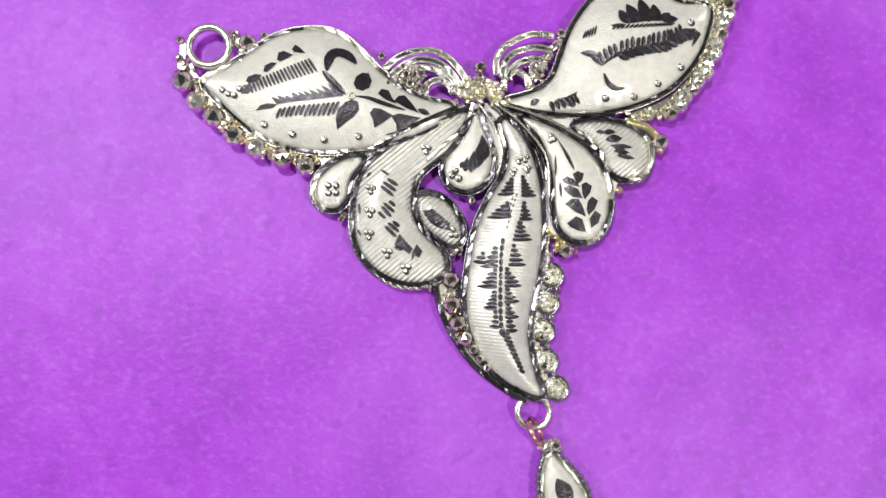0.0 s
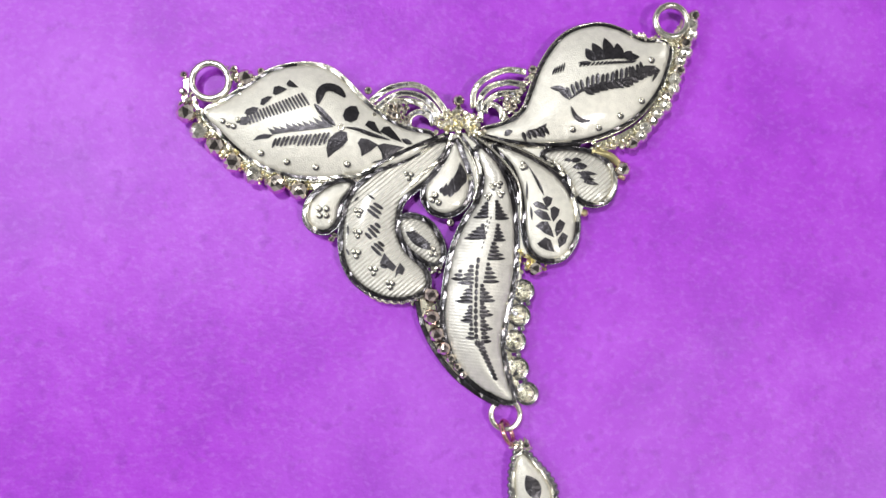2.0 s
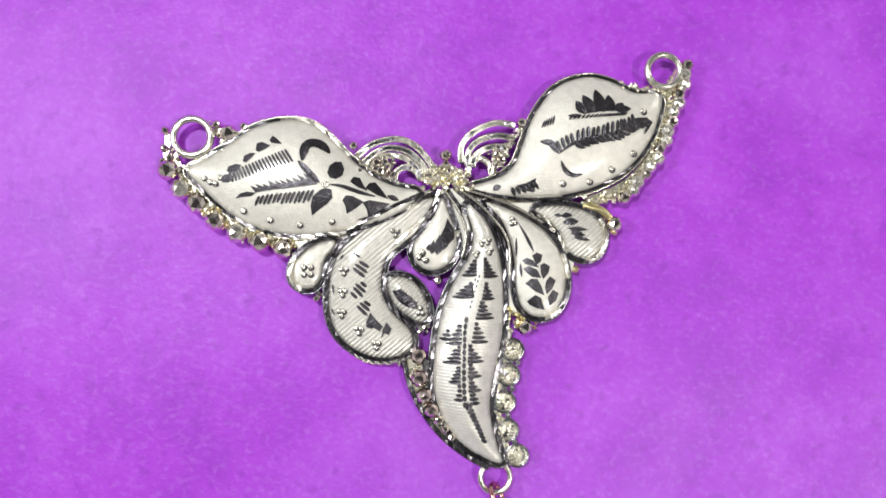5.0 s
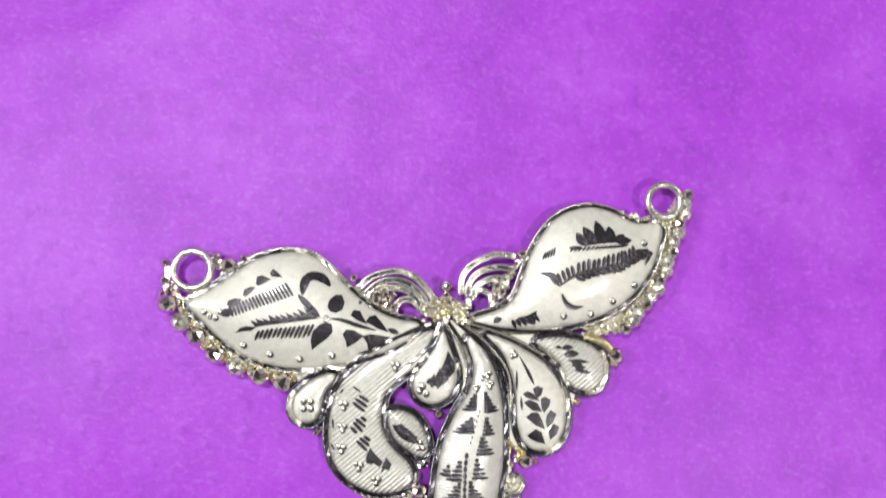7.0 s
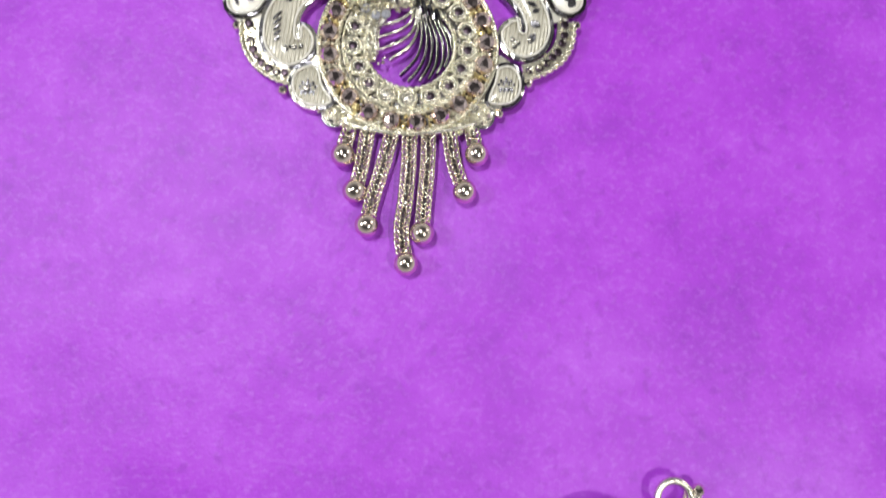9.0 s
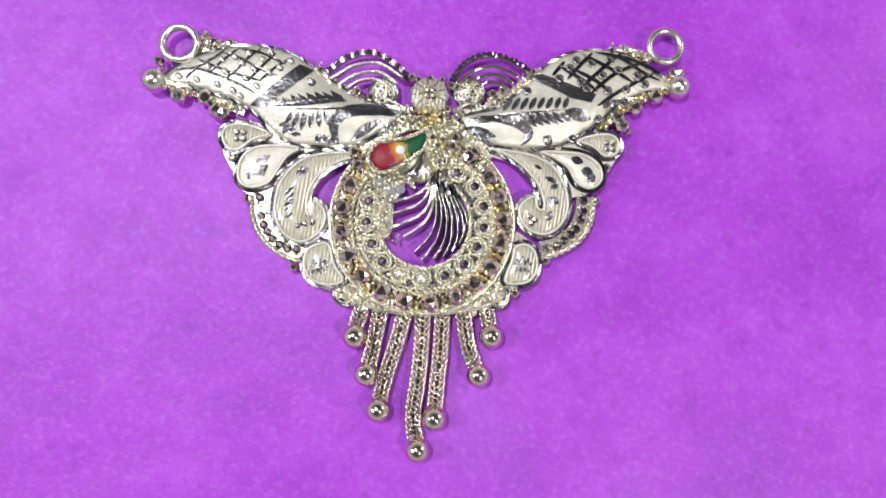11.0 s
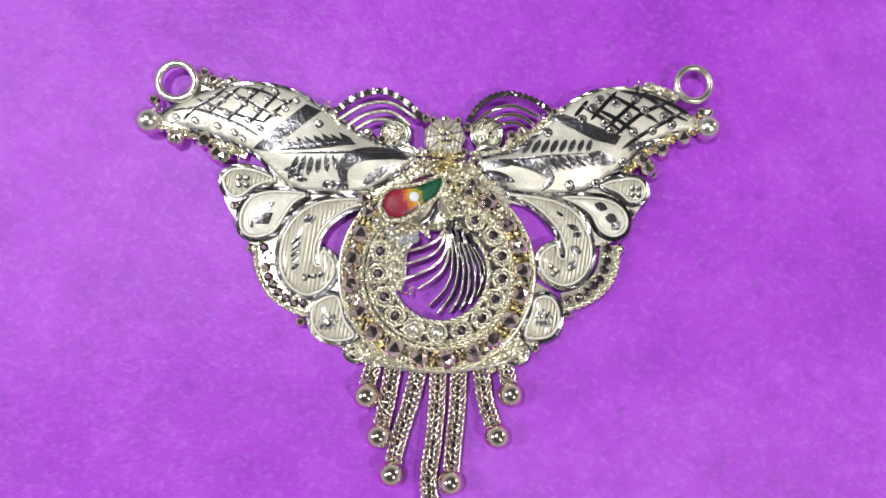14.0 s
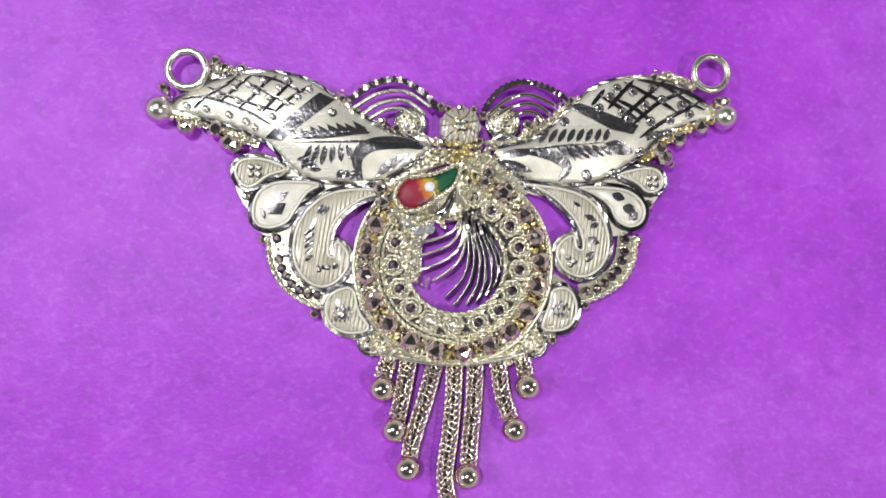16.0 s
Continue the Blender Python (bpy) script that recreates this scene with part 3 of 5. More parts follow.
# ---------------------------------------------------------------- leaf pendant
def leaf_pendant():
    top = tagged(new("leaf_pendant"), "pale gold leaf pendant with dark engraved cuts lying on purple paper", "pendant")
    lw = Panel("leaf_panel", [(-19.18, 19.26), (-17.18, 20.55), (-15.06, 21.97), (-12.93, 23.39), (-10.24, 24.05), (-7.79, 23.81), (-6.04, 22.61), (-4.22, 20.74), (-2.03, 18.93), (0.16, 17.85), (2.79, 17.21), (1.53, 15.75), (-0.92, 14.51), (-3.62, 13.72), (-6.86, 13.25), (-9.55, 13.22), (-12.23, 13.75), (-14.39, 14.71), (-16.28, 16.17), (-17.92, 17.79)], top, 1.35, 1.0)
    rw = Panel("leaf_panel", [(7.02, 17.48), (10.06, 18.58), (11.73, 19.84), (12.59, 21.82), (13.45, 24.10), (14.87, 26.40), (16.58, 27.86), (19.13, 28.54), (21.39, 28.07), (23.65, 27.02), (26.20, 26.78), (25.86, 24.30), (24.85, 22.00), (22.93, 19.71), (20.65, 18.27), (17.84, 17.28), (14.49, 16.79), (10.60, 16.80)], top, 1.35, 1.0)
    pa = Panel("paisley_panel", [(3.99, 16.67), (1.53, 15.87), (-0.92, 14.57), (-3.24, 13.17), (-4.85, 11.52), (-5.64, 9.44), (-5.88, 6.73), (-5.32, 4.41), (-3.97, 2.80), (-1.93, 1.78), (0.22, 1.68), (1.94, 2.54), (1.72, 4.16), (-0.01, 5.89), (-0.89, 7.73), (-0.89, 9.58), (-0.36, 11.11), (0.99, 12.33), (2.46, 13.33), (3.72, 15.11)], top, 1.25, 0.35, mat=STRIPE_A)
    ov = Panel("oval_panel", [(-0.40, 8.82), (0.73, 9.21), (2.25, 8.56), (3.23, 7.04), (3.45, 5.57), (2.80, 4.87), (1.39, 5.62), (0.09, 6.86)], top, 1.2, 0.4, mat=STRIPE_A)
    sd = Panel("drop_panel", [(-5.13, 12.50), (-6.31, 12.60), (-7.81, 11.93), (-9.03, 10.72), (-9.28, 9.20), (-8.57, 8.28), (-7.45, 8.13), (-6.60, 9.16), (-6.29, 10.80)], top, 1.1, 0.35)
    cd = Panel("drop_panel", [(4.87, 16.68), (5.36, 15.46), (6.07, 13.37), (6.12, 11.71), (5.24, 10.28), (3.72, 9.77), (2.41, 10.48), (2.03, 11.95), (2.79, 13.45), (4.05, 15.12)], top, 1.3, 0.35)
    ll = Panel("long_leaf_panel", [(7.12, 15.70), (7.77, 13.38), (7.38, 11.17), (6.06, 8.97), (4.86, 6.23), (4.20, 2.98), (3.93, -0.25), (4.36, -2.93), (5.49, -5.16), (7.31, -6.98), (10.21, -8.26), (9.89, -6.67), (9.37, -4.54), (9.22, -2.40), (9.72, 0.29), (10.40, 3.53), (10.59, 6.80), (10.44, 10.09), (9.80, 12.74), (8.71, 14.94), (7.84, 16.05)], top, 1.35, 1.05, mat=STRIPE_L)
    rd = Panel("drop_panel", [(8.94, 16.28), (10.37, 14.79), (11.24, 12.86), (11.71, 10.65), (11.86, 7.90), (12.44, 6.16), (13.81, 5.34), (15.35, 5.73), (16.36, 7.21), (16.61, 9.31), (15.98, 11.68), (14.56, 13.56), (12.52, 14.93), (10.60, 15.85)], top, 1.25, 0.4)
    rs = Panel("drop_panel", [(13.64, 15.55), (15.13, 14.62), (16.27, 13.01), (16.87, 11.63), (18.08, 10.92), (19.58, 11.21), (20.33, 12.66), (20.08, 14.22), (18.81, 15.38), (16.70, 15.92), (15.03, 15.96)], top, 1.15, 0.35, mat=STRIPE_A)
    for i, p in enumerate((lw, rw, pa, ov, sd, cd, ll, rd, rs)):
        wing = p in (lw, rw)
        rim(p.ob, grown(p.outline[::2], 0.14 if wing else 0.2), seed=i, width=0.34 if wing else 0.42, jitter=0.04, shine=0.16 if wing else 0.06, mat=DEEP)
        wire(p.ob, grown(p.outline[::2], 0.42 if wing else 0.5), 0.1, 1.15, True, POLISH if wing else GREY_MIRROR, "rim_wire", 0.5)
    # backing under the gathered stems
    plate(top, [(2.90, 15.44), (4.54, 17.51), (7.84, 17.38), (14.48, 16.45), (19.49, 15.61), (20.27, 12.38), (17.74, 10.97), (16.30, 6.55), (13.53, 5.18), (11.34, 5.71), (10.61, 2.45), (4.53, 2.44), (4.53, 6.23), (6.44, 9.41), (6.83, 11.72), (5.96, 15.03), (4.54, 16.12)], 1.1, mat=SATIN)
    plate(top, [(3.44, 16.66), (-0.92, 14.13), (-4.16, 13.27), (-8.46, 12.03), (-9.22, 9.14), (-7.61, 8.07), (-5.95, 8.89), (-5.22, 11.08), (-1.45, 12.20), (2.35, 13.88)], 1.1, mat=SATIN)
    strip(top, [(-20.09, 19.69), (-18.60, 17.23), (-15.45, 14.48), (-11.68, 12.88), (-8.46, 12.47), (-4.16, 12.94)], 0.9, 0.85, mat=WIRE)
    strip(top, [(18.94, 16.28), (22.33, 17.72), (24.63, 19.73), (26.11, 22.59), (27.33, 26.05)], 1.1, 0.85, mat=WIRE)
    # dark polished stems that fan out from the knot
    for k, line in enumerate(([(5.20, 17.68), (6.63, 15.59), (7.39, 13.38), (6.99, 10.62)], [(5.97, 17.69), (8.28, 15.49), (10.30, 13.41), (11.11, 10.65)], [(6.63, 17.70), (10.05, 16.46), (12.80, 15.21), (15.56, 13.45)], [(7.07, 17.54), (10.05, 16.85), (13.37, 16.50), (17.27, 16.65)], [(4.54, 17.45), (3.72, 15.45), (1.81, 13.60), (0.45, 12.33)], [(4.27, 17.56), (1.26, 16.36), (-1.46, 14.95), (-4.16, 13.49)], [(2.90, 16.88), (-0.92, 15.40), (-4.16, 13.38), (-6.05, 13.26)])):
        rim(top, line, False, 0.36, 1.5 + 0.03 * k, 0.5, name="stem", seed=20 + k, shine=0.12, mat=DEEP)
    for line in ([(4.98, 17.46), (6.30, 15.47), (7.06, 13.10), (6.61, 10.89)], [(6.30, 17.59), (8.94, 15.50), (11.01, 12.58), (11.21, 9.00)], [(6.85, 17.48), (11.15, 16.08), (14.46, 14.28)]):
        wire(top, line, 0.11, 1.72, name="stem_wire", mat=POLISH)

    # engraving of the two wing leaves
    c = Cuts(lw, 3, DARK_MIRROR)
    for leaf in (
        [(-15.33, 19.07), (-15.17, 19.51), (-14.54, 19.74), (-13.95, 19.64), (-14.26, 19.14), (-14.89, 18.86)], [(-13.84, 19.97), (-13.75, 20.52), (-13.16, 20.80), (-12.68, 20.75), (-13.05, 20.31), (-13.52, 19.86)], [(-12.68, 21.03), (-12.59, 21.75), (-12.10, 21.87), (-11.29, 21.49), (-11.82, 21.15), (-12.41, 20.87)],
        [(-11.41, 22.04), (-11.14, 22.49), (-10.76, 22.22), (-10.22, 21.67), (-10.70, 21.67), (-11.24, 21.77)], [(-15.79, 18.02), (-15.59, 18.74), (-14.95, 18.80), (-14.62, 18.47), (-15.15, 17.97)], [(-14.53, 16.51), (-14.06, 16.95), (-13.42, 17.12), (-12.57, 17.02), (-12.99, 16.69), (-13.84, 16.62)],
    ):
        c.patch(leaf)
    ends = [np.array(q) for q in [(-15.06, 18.96), (-9.94, 21.12), (-14.72, 18.03), (-9.17, 19.92)]]
    for k in range(18):
        c.bar(ends[0] + (ends[1] - ends[0]) * k / 17, ends[2] + (ends[3] - ends[2]) * k / 17, 0.125, 0.6)
    c.curve([(-5.78, 20.85), (-6.21, 21.34), (-6.76, 21.72), (-7.46, 21.82), (-8.00, 21.48), (-8.21, 20.82), (-8.31, 20.04)], 0.42, 0.25)
    c.curve([(-8.69, 20.03), (-8.09, 19.38), (-7.43, 18.67), (-6.67, 17.96)], 0.3, 0.3)
    c.patch([(-5.98, 18.96), (-5.77, 19.63), (-5.28, 20.02), (-4.69, 20.03), (-4.41, 19.32), (-4.62, 18.65), (-5.21, 18.31), (-5.75, 18.47)])
    c.saw([(-12.67, 17.02), (-11.18, 17.25), (-9.03, 17.50), (-6.67, 17.85)], 10, 0.8, 120, 1.75)
    rib = spline([(-12.45, 16.64), (-11.17, 16.87), (-9.30, 17.05), (-6.99, 17.30)], False, 0.05)
    for k in range(13):
        q = rib[int((k + 0.5) / 13 * (len(rib) - 1))]
        long = 0.85 + 0.025 * k
        c.bar(q, q + np.array((-0.48, -1.0)) * long * c.rnd.uniform(0.9, 1.08), 0.135, 0.45)
    c.patch([(-7.51, 15.81), (-7.30, 16.64), (-6.66, 17.25), (-6.12, 17.47), (-5.58, 17.32), (-5.47, 16.55), (-5.95, 15.99), (-6.70, 15.44), (-7.39, 14.88)])
    c.curve([(-5.80, 17.81), (-4.61, 17.66), (-3.20, 17.18), (-1.46, 16.70)], 0.2, 0.4)
    for leaf in ([(-3.86, 18.11), (-3.54, 18.61), (-2.94, 18.50), (-2.66, 17.90), (-2.23, 17.24), (-3.10, 17.56)], [(-2.44, 17.52), (-2.07, 18.02), (-1.52, 18.13), (-0.92, 17.42), (-0.27, 16.49), (-1.25, 16.81)], [(-4.55, 16.34), (-4.23, 16.78), (-3.58, 16.73), (-2.55, 16.19), (-3.30, 15.58), (-4.16, 15.08), (-4.27, 15.74)], [(-2.71, 16.14), (-2.00, 16.36), (-0.05, 16.05), (-1.13, 15.38), (-2.16, 14.71), (-2.27, 15.48)]):
        c.patch(leaf)
    c.leaf(*[(-3.29, 14.48), (-1.46, 14.94)], 0.08)
    c.leaf(*[(-0.38, 16.82), (0.71, 16.39)], 0.26)
    c.done()
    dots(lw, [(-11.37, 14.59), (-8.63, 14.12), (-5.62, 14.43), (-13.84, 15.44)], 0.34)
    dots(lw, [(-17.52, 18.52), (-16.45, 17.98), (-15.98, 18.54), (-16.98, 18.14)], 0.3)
    knot = [(-6.13, 17.81)][0]
    ring(lw.ob, *knot, lw.height(*knot) + 0.12, 0.26, 0.08, POLISH, "engraved_eye")
    c = Cuts(rw, 4, DARK_MIRROR)
    for a, b, w in ((*[(20.35, 24.80), (19.60, 27.17)], 0.56), (*[(19.45, 24.78), (18.35, 26.58)], 0.52), (*[(18.55, 24.65), (17.67, 26.00)], 0.46), (*[(21.14, 24.92), (20.83, 26.62)], 0.52), (*[(21.70, 24.93), (22.28, 25.85)], 0.46), (*[(21.48, 25.04), (23.06, 25.24)], 0.4), (*[(18.21, 24.53), (16.86, 24.51)], 0.2)):
        c.leaf(a, b, w, 0.06, 0.45)
    c.patch([(17.88, 24.98), (19.01, 25.57), (20.59, 25.82), (21.94, 25.50), (22.27, 25.05), (20.13, 24.91), (18.44, 24.65)])
    c.comb(*[(17.31, 24.52), (22.72, 24.83), (16.97, 24.06), (21.92, 24.54)], 14, 0.1, 0.0, 0.8)
    c.comb(*[(14.73, 24.14), (15.63, 24.61), (14.39, 23.35), (15.40, 23.59)], 5, 0.09, 0.0, 0.6)
    rib = [(15.92, 20.78), (17.16, 21.70), (18.62, 22.22), (20.31, 22.59), (22.01, 23.01), (23.60, 23.83), (24.74, 24.35)]
    c.curve(rib, 0.22, 0.3)
    c.spray(rib[:-1], 17, 1.15, 72, 0.19, 1.0, 0.5, 0.4, 0.0)
    c.spray(rib[1:], 15, 1.25, -42, 0.24, 0.7, 0.4, 0.7, -0.06)
    c.patch([(21.90, 23.35), (22.70, 23.93), (23.61, 24.39), (24.74, 24.47), (24.17, 23.83), (23.25, 23.03), (22.22, 22.56)])
    for a, b, w in ((*[(14.15, 22.05), (15.82, 21.62)], 0.3), (*[(14.93, 21.78), (15.92, 20.78)], 0.24), (*[(10.02, 18.69), (11.13, 19.15)], 0.2), (*[(24.37, 22.82), (25.19, 23.96)], 0.14), (*[(9.68, 17.35), (10.46, 17.81)], 0.3)):
        c.leaf(a, b, w, 0.08)
    c.curve([(16.14, 20.11), (16.57, 19.22), (17.34, 18.78), (18.24, 18.90)], 0.24, 0.4)
    c.spray([(11.23, 17.65), (12.23, 17.83), (13.56, 18.40)], 6, 0.9, -70, 0.2, 1.2, 0.4, 0.7, 0.0)
    c.patch([(11.90, 17.82), (12.89, 18.06), (13.78, 18.51), (13.60, 17.17), (12.66, 17.33)])
    c.done()
    dots(rw, [(23.24, 21.02), (21.07, 19.47), (16.30, 18.06), (24.22, 25.06), (18.92, 18.26)], 0.34)

    # lined paisley, oval and the drops
    c = Cuts(pa, 5, DARK_MIRROR)
    for a, b in (
        [(-3.66, 10.06), (-2.41, 9.08)], [(-3.44, 10.39), (-2.19, 9.52)], [(-3.07, 10.66), (-2.04, 10.01)], [(-3.59, 8.26), (-2.61, 7.23)], [(-3.38, 8.53), (-2.35, 7.67)], [(-2.89, 8.70), (-2.30, 8.21)], [(-3.80, 7.77), (-3.15, 7.12)],
        [(-3.26, 6.52), (-2.17, 5.49)], [(-2.99, 6.79), (-1.96, 5.93)], [(-2.56, 6.90), (-1.91, 6.42)], [(-2.38, 4.63), (-1.63, 4.41)],
    ):
        c.stroke(a, b, 0.17, blunt=0.3)
    c.patch([(-2.38, 4.84), (-1.96, 5.82), (-1.42, 5.17), (-0.77, 4.52), (-1.09, 4.04), (-1.74, 4.47)])
    c.patch([(-0.92, 3.44), (-0.82, 4.20), (-0.44, 4.90), (0.04, 4.31), (-0.22, 3.71), (-0.60, 3.87)])
    for a, b in ([(-5.48, 8.52), (-5.42, 7.54)], [(-4.85, 10.81), (-4.48, 11.25)], [(-5.62, 6.24), (-5.29, 5.59)], [(-3.61, 11.48), (-2.85, 10.94)]):
        c.stroke(a, b, 0.1)
    c.leaf(*[(0.28, 16.97), (1.15, 16.37)], 0.3)
    c.done()
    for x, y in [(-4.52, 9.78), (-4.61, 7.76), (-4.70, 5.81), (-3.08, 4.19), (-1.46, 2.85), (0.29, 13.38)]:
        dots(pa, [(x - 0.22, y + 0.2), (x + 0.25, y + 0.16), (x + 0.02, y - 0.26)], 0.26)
    c = Cuts(ov, 6, DARK_MIRROR)
    c.leaf(*[(0.09, 7.89), (2.59, 6.11)], 0.52)
    c.comb(*[(0.20, 7.46), (1.72, 6.27), (1.06, 8.01), (2.48, 6.81)], 8, 0.16)
    c.done()
    dots(ov, [(2.69, 6.27), (2.91, 5.78), (2.48, 5.78)], 0.24)
    flower(sd, *[(-7.92, 9.83)][0], 0.32, 0.33)
    c = Cuts(cd, 7, DARK_MIRROR)
    for a, b, w in ((*[(5.32, 14.73), (5.53, 12.30)], 0.5), (*[(5.10, 13.95), (4.87, 11.63)], 0.5), (*[(4.55, 13.17), (4.33, 11.19)], 0.42), (*[(4.00, 12.62), (3.78, 11.30)], 0.36), (*[(5.37, 13.95), (5.86, 12.63)], 0.3), (*[(3.62, 12.28), (3.40, 11.62)], 0.24)):
        c.leaf(a, b, w, 0.05, 0.6)
    c.done()
    dots(cd, [(2.86, 11.52), (3.18, 10.81), (2.58, 11.08)], 0.34)
    c = Cuts(rd, 8, DARK_MIRROR)
    c.leaf(*[(11.60, 15.01), (13.51, 11.42)], 0.16, 0.1, 0.7)
    for leaf in (
        [(13.34, 11.14), (13.78, 11.42), (14.34, 11.20), (14.16, 10.59), (13.72, 10.20)], [(12.40, 10.69), (12.84, 10.92), (13.39, 10.70), (13.99, 9.99), (13.22, 10.15), (12.67, 10.36)], [(12.50, 9.92), (13.05, 10.14), (13.77, 9.82), (14.20, 8.99), (13.32, 9.10), (12.77, 9.54)], [(14.10, 10.21), (14.49, 10.43), (15.04, 10.10), (14.87, 9.49), (14.37, 8.88), (14.15, 9.38)],
        [(12.65, 8.49), (13.21, 8.93), (13.81, 8.94), (14.19, 8.22), (14.46, 7.35), (13.58, 7.73)], [(14.64, 8.72), (15.03, 9.16), (15.58, 8.78), (15.24, 8.01), (14.68, 7.46), (14.52, 8.06)], [(12.80, 6.79), (13.58, 7.40), (14.13, 7.12), (14.50, 5.97), (13.73, 6.14), (13.07, 6.46)], [(14.79, 7.18), (15.29, 7.90), (15.84, 7.57), (15.61, 6.86), (14.94, 6.36)],
    ):
        c.patch(leaf)
    c.leaf(*[(11.86, 12.90), (11.85, 11.02)], 0.1)
    c.leaf(*[(12.23, 10.47), (12.33, 9.04)], 0.12)
    c.done()
    dots(rd, [(11.45, 14.69), (11.67, 14.36), (11.39, 14.25)], 0.26)
    c = Cuts(rs, 9, DARK_MIRROR)
    for a, b, w in ((*[(15.57, 15.01), (16.29, 14.96)], 0.18), (*[(16.18, 14.90), (17.30, 15.03)], 0.26), (*[(16.39, 14.29), (17.85, 14.42)], 0.36), (*[(16.78, 13.74), (18.79, 13.59)], 0.2), (*[(17.05, 13.29), (18.50, 13.08)], 0.2), (*[(17.38, 12.85), (18.94, 12.58)], 0.2)):
        c.leaf(a, b, w, 0.05)
    c.patch([(16.95, 13.85), (17.84, 13.69), (18.28, 13.19), (18.16, 12.52), (17.60, 12.85)])
    c.done()

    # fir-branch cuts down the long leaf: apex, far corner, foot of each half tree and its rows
    c = Cuts(ll, 10, DARK_MIRROR)
    right_half = (
        ([(8.74, 10.97), (9.93, 9.06), (8.73, 9.00)], 6), ([(8.84, 8.67), (9.64, 6.93), (8.50, 6.92)], 5), ([(8.39, 6.92), (9.52, 5.13), (7.89, 5.12)], 5), ([(7.89, 4.96), (8.91, 2.90), (7.50, 2.90)], 5), ([(7.23, 2.90), (8.47, 1.12), (7.17, 1.12)], 5),
        ([(7.22, 1.18), (8.46, -0.22), (7.16, -0.27)], 4), ([(7.27, -0.11), (8.24, -1.56), (7.21, -1.61)], 4), ([(7.32, -1.19), (8.29, -2.74), (7.31, -2.79)], 4),
    )
    left_half = (
        ([(7.97, 10.80), (6.65, 9.15), (7.91, 9.21)], 5), ([(7.52, 8.66), (5.72, 7.13), (7.68, 7.14)], 5), ([(6.48, 4.74), (5.12, 2.79), (6.47, 2.79)], 5), ([(6.36, 2.79), (4.84, 1.07), (6.36, 1.02)], 5), ([(6.35, 0.85), (5.32, -0.75), (6.35, -0.81)], 5), ([(6.35, -0.76), (5.86, -2.41), (6.56, -2.47)], 4), ([(5.34, 4.31), (4.58, 3.22), (5.50, 3.12)], 3),
    )
    for (tip, end, root), count in right_half + left_half:
        tip, end, root = np.array(tip), np.array(end), np.array(root)
        for k in range(count):
            s = (k + 0.6) / count
            inner, outer = tip + (root - tip) * s, tip + (end - tip) * s
            run = (outer - inner) / np.linalg.norm(outer - inner)
            c.bar(inner - run * 0.08, outer + run * c.rnd.uniform(0.05, 0.25), 0.175)
    axis = spline([(7.02, 5.39), (6.85, 4.09), (6.79, 2.47), (6.73, 0.85), (6.73, -0.76), (6.78, -2.15), (6.88, -3.54)], False, 0.1)
    for i in range(0, len(axis) - 7, 6):
        c.stroke(axis[i], axis[i + 6], 0.17 + 0.03 * (i > len(axis) / 2), blunt=0.3)
    for line in ([(8.29, 9.32), (7.90, 8.17), (7.52, 6.81), (7.13, 5.61)], [(7.91, 8.99), (7.57, 7.79), (7.30, 6.70)]):
        axis = spline(line, False, 0.1)
        for i in range(0, len(axis) - 6, 5):
            c.stroke(axis[i], axis[i + 3], 0.06, blunt=0.4)
    axis = spline([(7.04, -2.68), (7.53, -3.75), (8.06, -4.92), (8.70, -6.36)], False, 0.1)
    for i in range(1, len(axis) - 1, 4):
        w = 0.42 * (1.15 - 0.5 * i / len(axis))
        c.stroke(axis[i] + np.array((-w, 0.16)), axis[i] + np.array((w, -0.12)), 0.17, blunt=0.3)
    c.curve([(6.99, -2.36), (7.47, -3.64), (8.06, -4.92), (8.64, -6.31)], 0.13, 0.3)
    c.done()
    for x, y in [(7.98, 11.37), (8.48, 12.42), (9.03, 12.59), (9.19, 11.65)]:
        dots(ll, [(x - 0.16, y), (x + 0.2, y + 0.12), (x, y - 0.24)], 0.22)

    # hanging rings and their granulation
    strip(top, [(-20.81, 20.89), (-19.92, 19.36), (-17.59, 19.94), (-15.05, 21.63), (-13.46, 22.99)], 0.9, 0.85, mat=WIRE)
    strip(top, [(-21.41, 23.31), (-21.17, 22.15), (-21.34, 20.77), (-20.79, 19.95)], 0.5, 0.9, mat=WIRE)
    strip(top, [(-16.81, 23.49), (-15.50, 22.40), (-13.90, 23.10)], 0.7, 0.85, mat=WIRE)
    strip(top, [(21.84, 27.67), (23.65, 27.25), (25.63, 26.82), (27.36, 27.20), (28.27, 29.53)], 0.9, 0.85, mat=WIRE)
    ring(top, -18.77, 22.41, 1.4, 1.75, 0.36)
    ring(top, 26.55, 29.20, 1.4, 1.6, 0.36)
    grains(top, [(-20.65, 20.78), (-20.09, 19.41), (-17.69, 19.83), (-15.59, 21.41), (-14.00, 22.65)], False, 90, 0.25, seed=1)
    grains(top, [(-16.97, 23.60), (-16.14, 22.51), (-15.07, 22.63), (-13.90, 23.21)], False, 40, 0.22, seed=2)
    grains(top, [(21.67, 27.78), (23.09, 27.58), (24.79, 27.27), (26.50, 27.07), (27.67, 28.36)], False, 110, 0.26, mat=WIRE, seed=3)
    grains(top, [(18.94, 16.28), (22.33, 17.55), (24.62, 19.62), (26.28, 22.59), (27.39, 26.05), (28.37, 28.95)], False, 190, 0.36, (0.16, 0.34), mat=WIRE, seed=4)
    grains(top, [(-19.80, 18.59), (-17.07, 15.45), (-13.29, 13.19), (-9.26, 12.24)], False, 190, 0.36, mat=WIRE, seed=5)
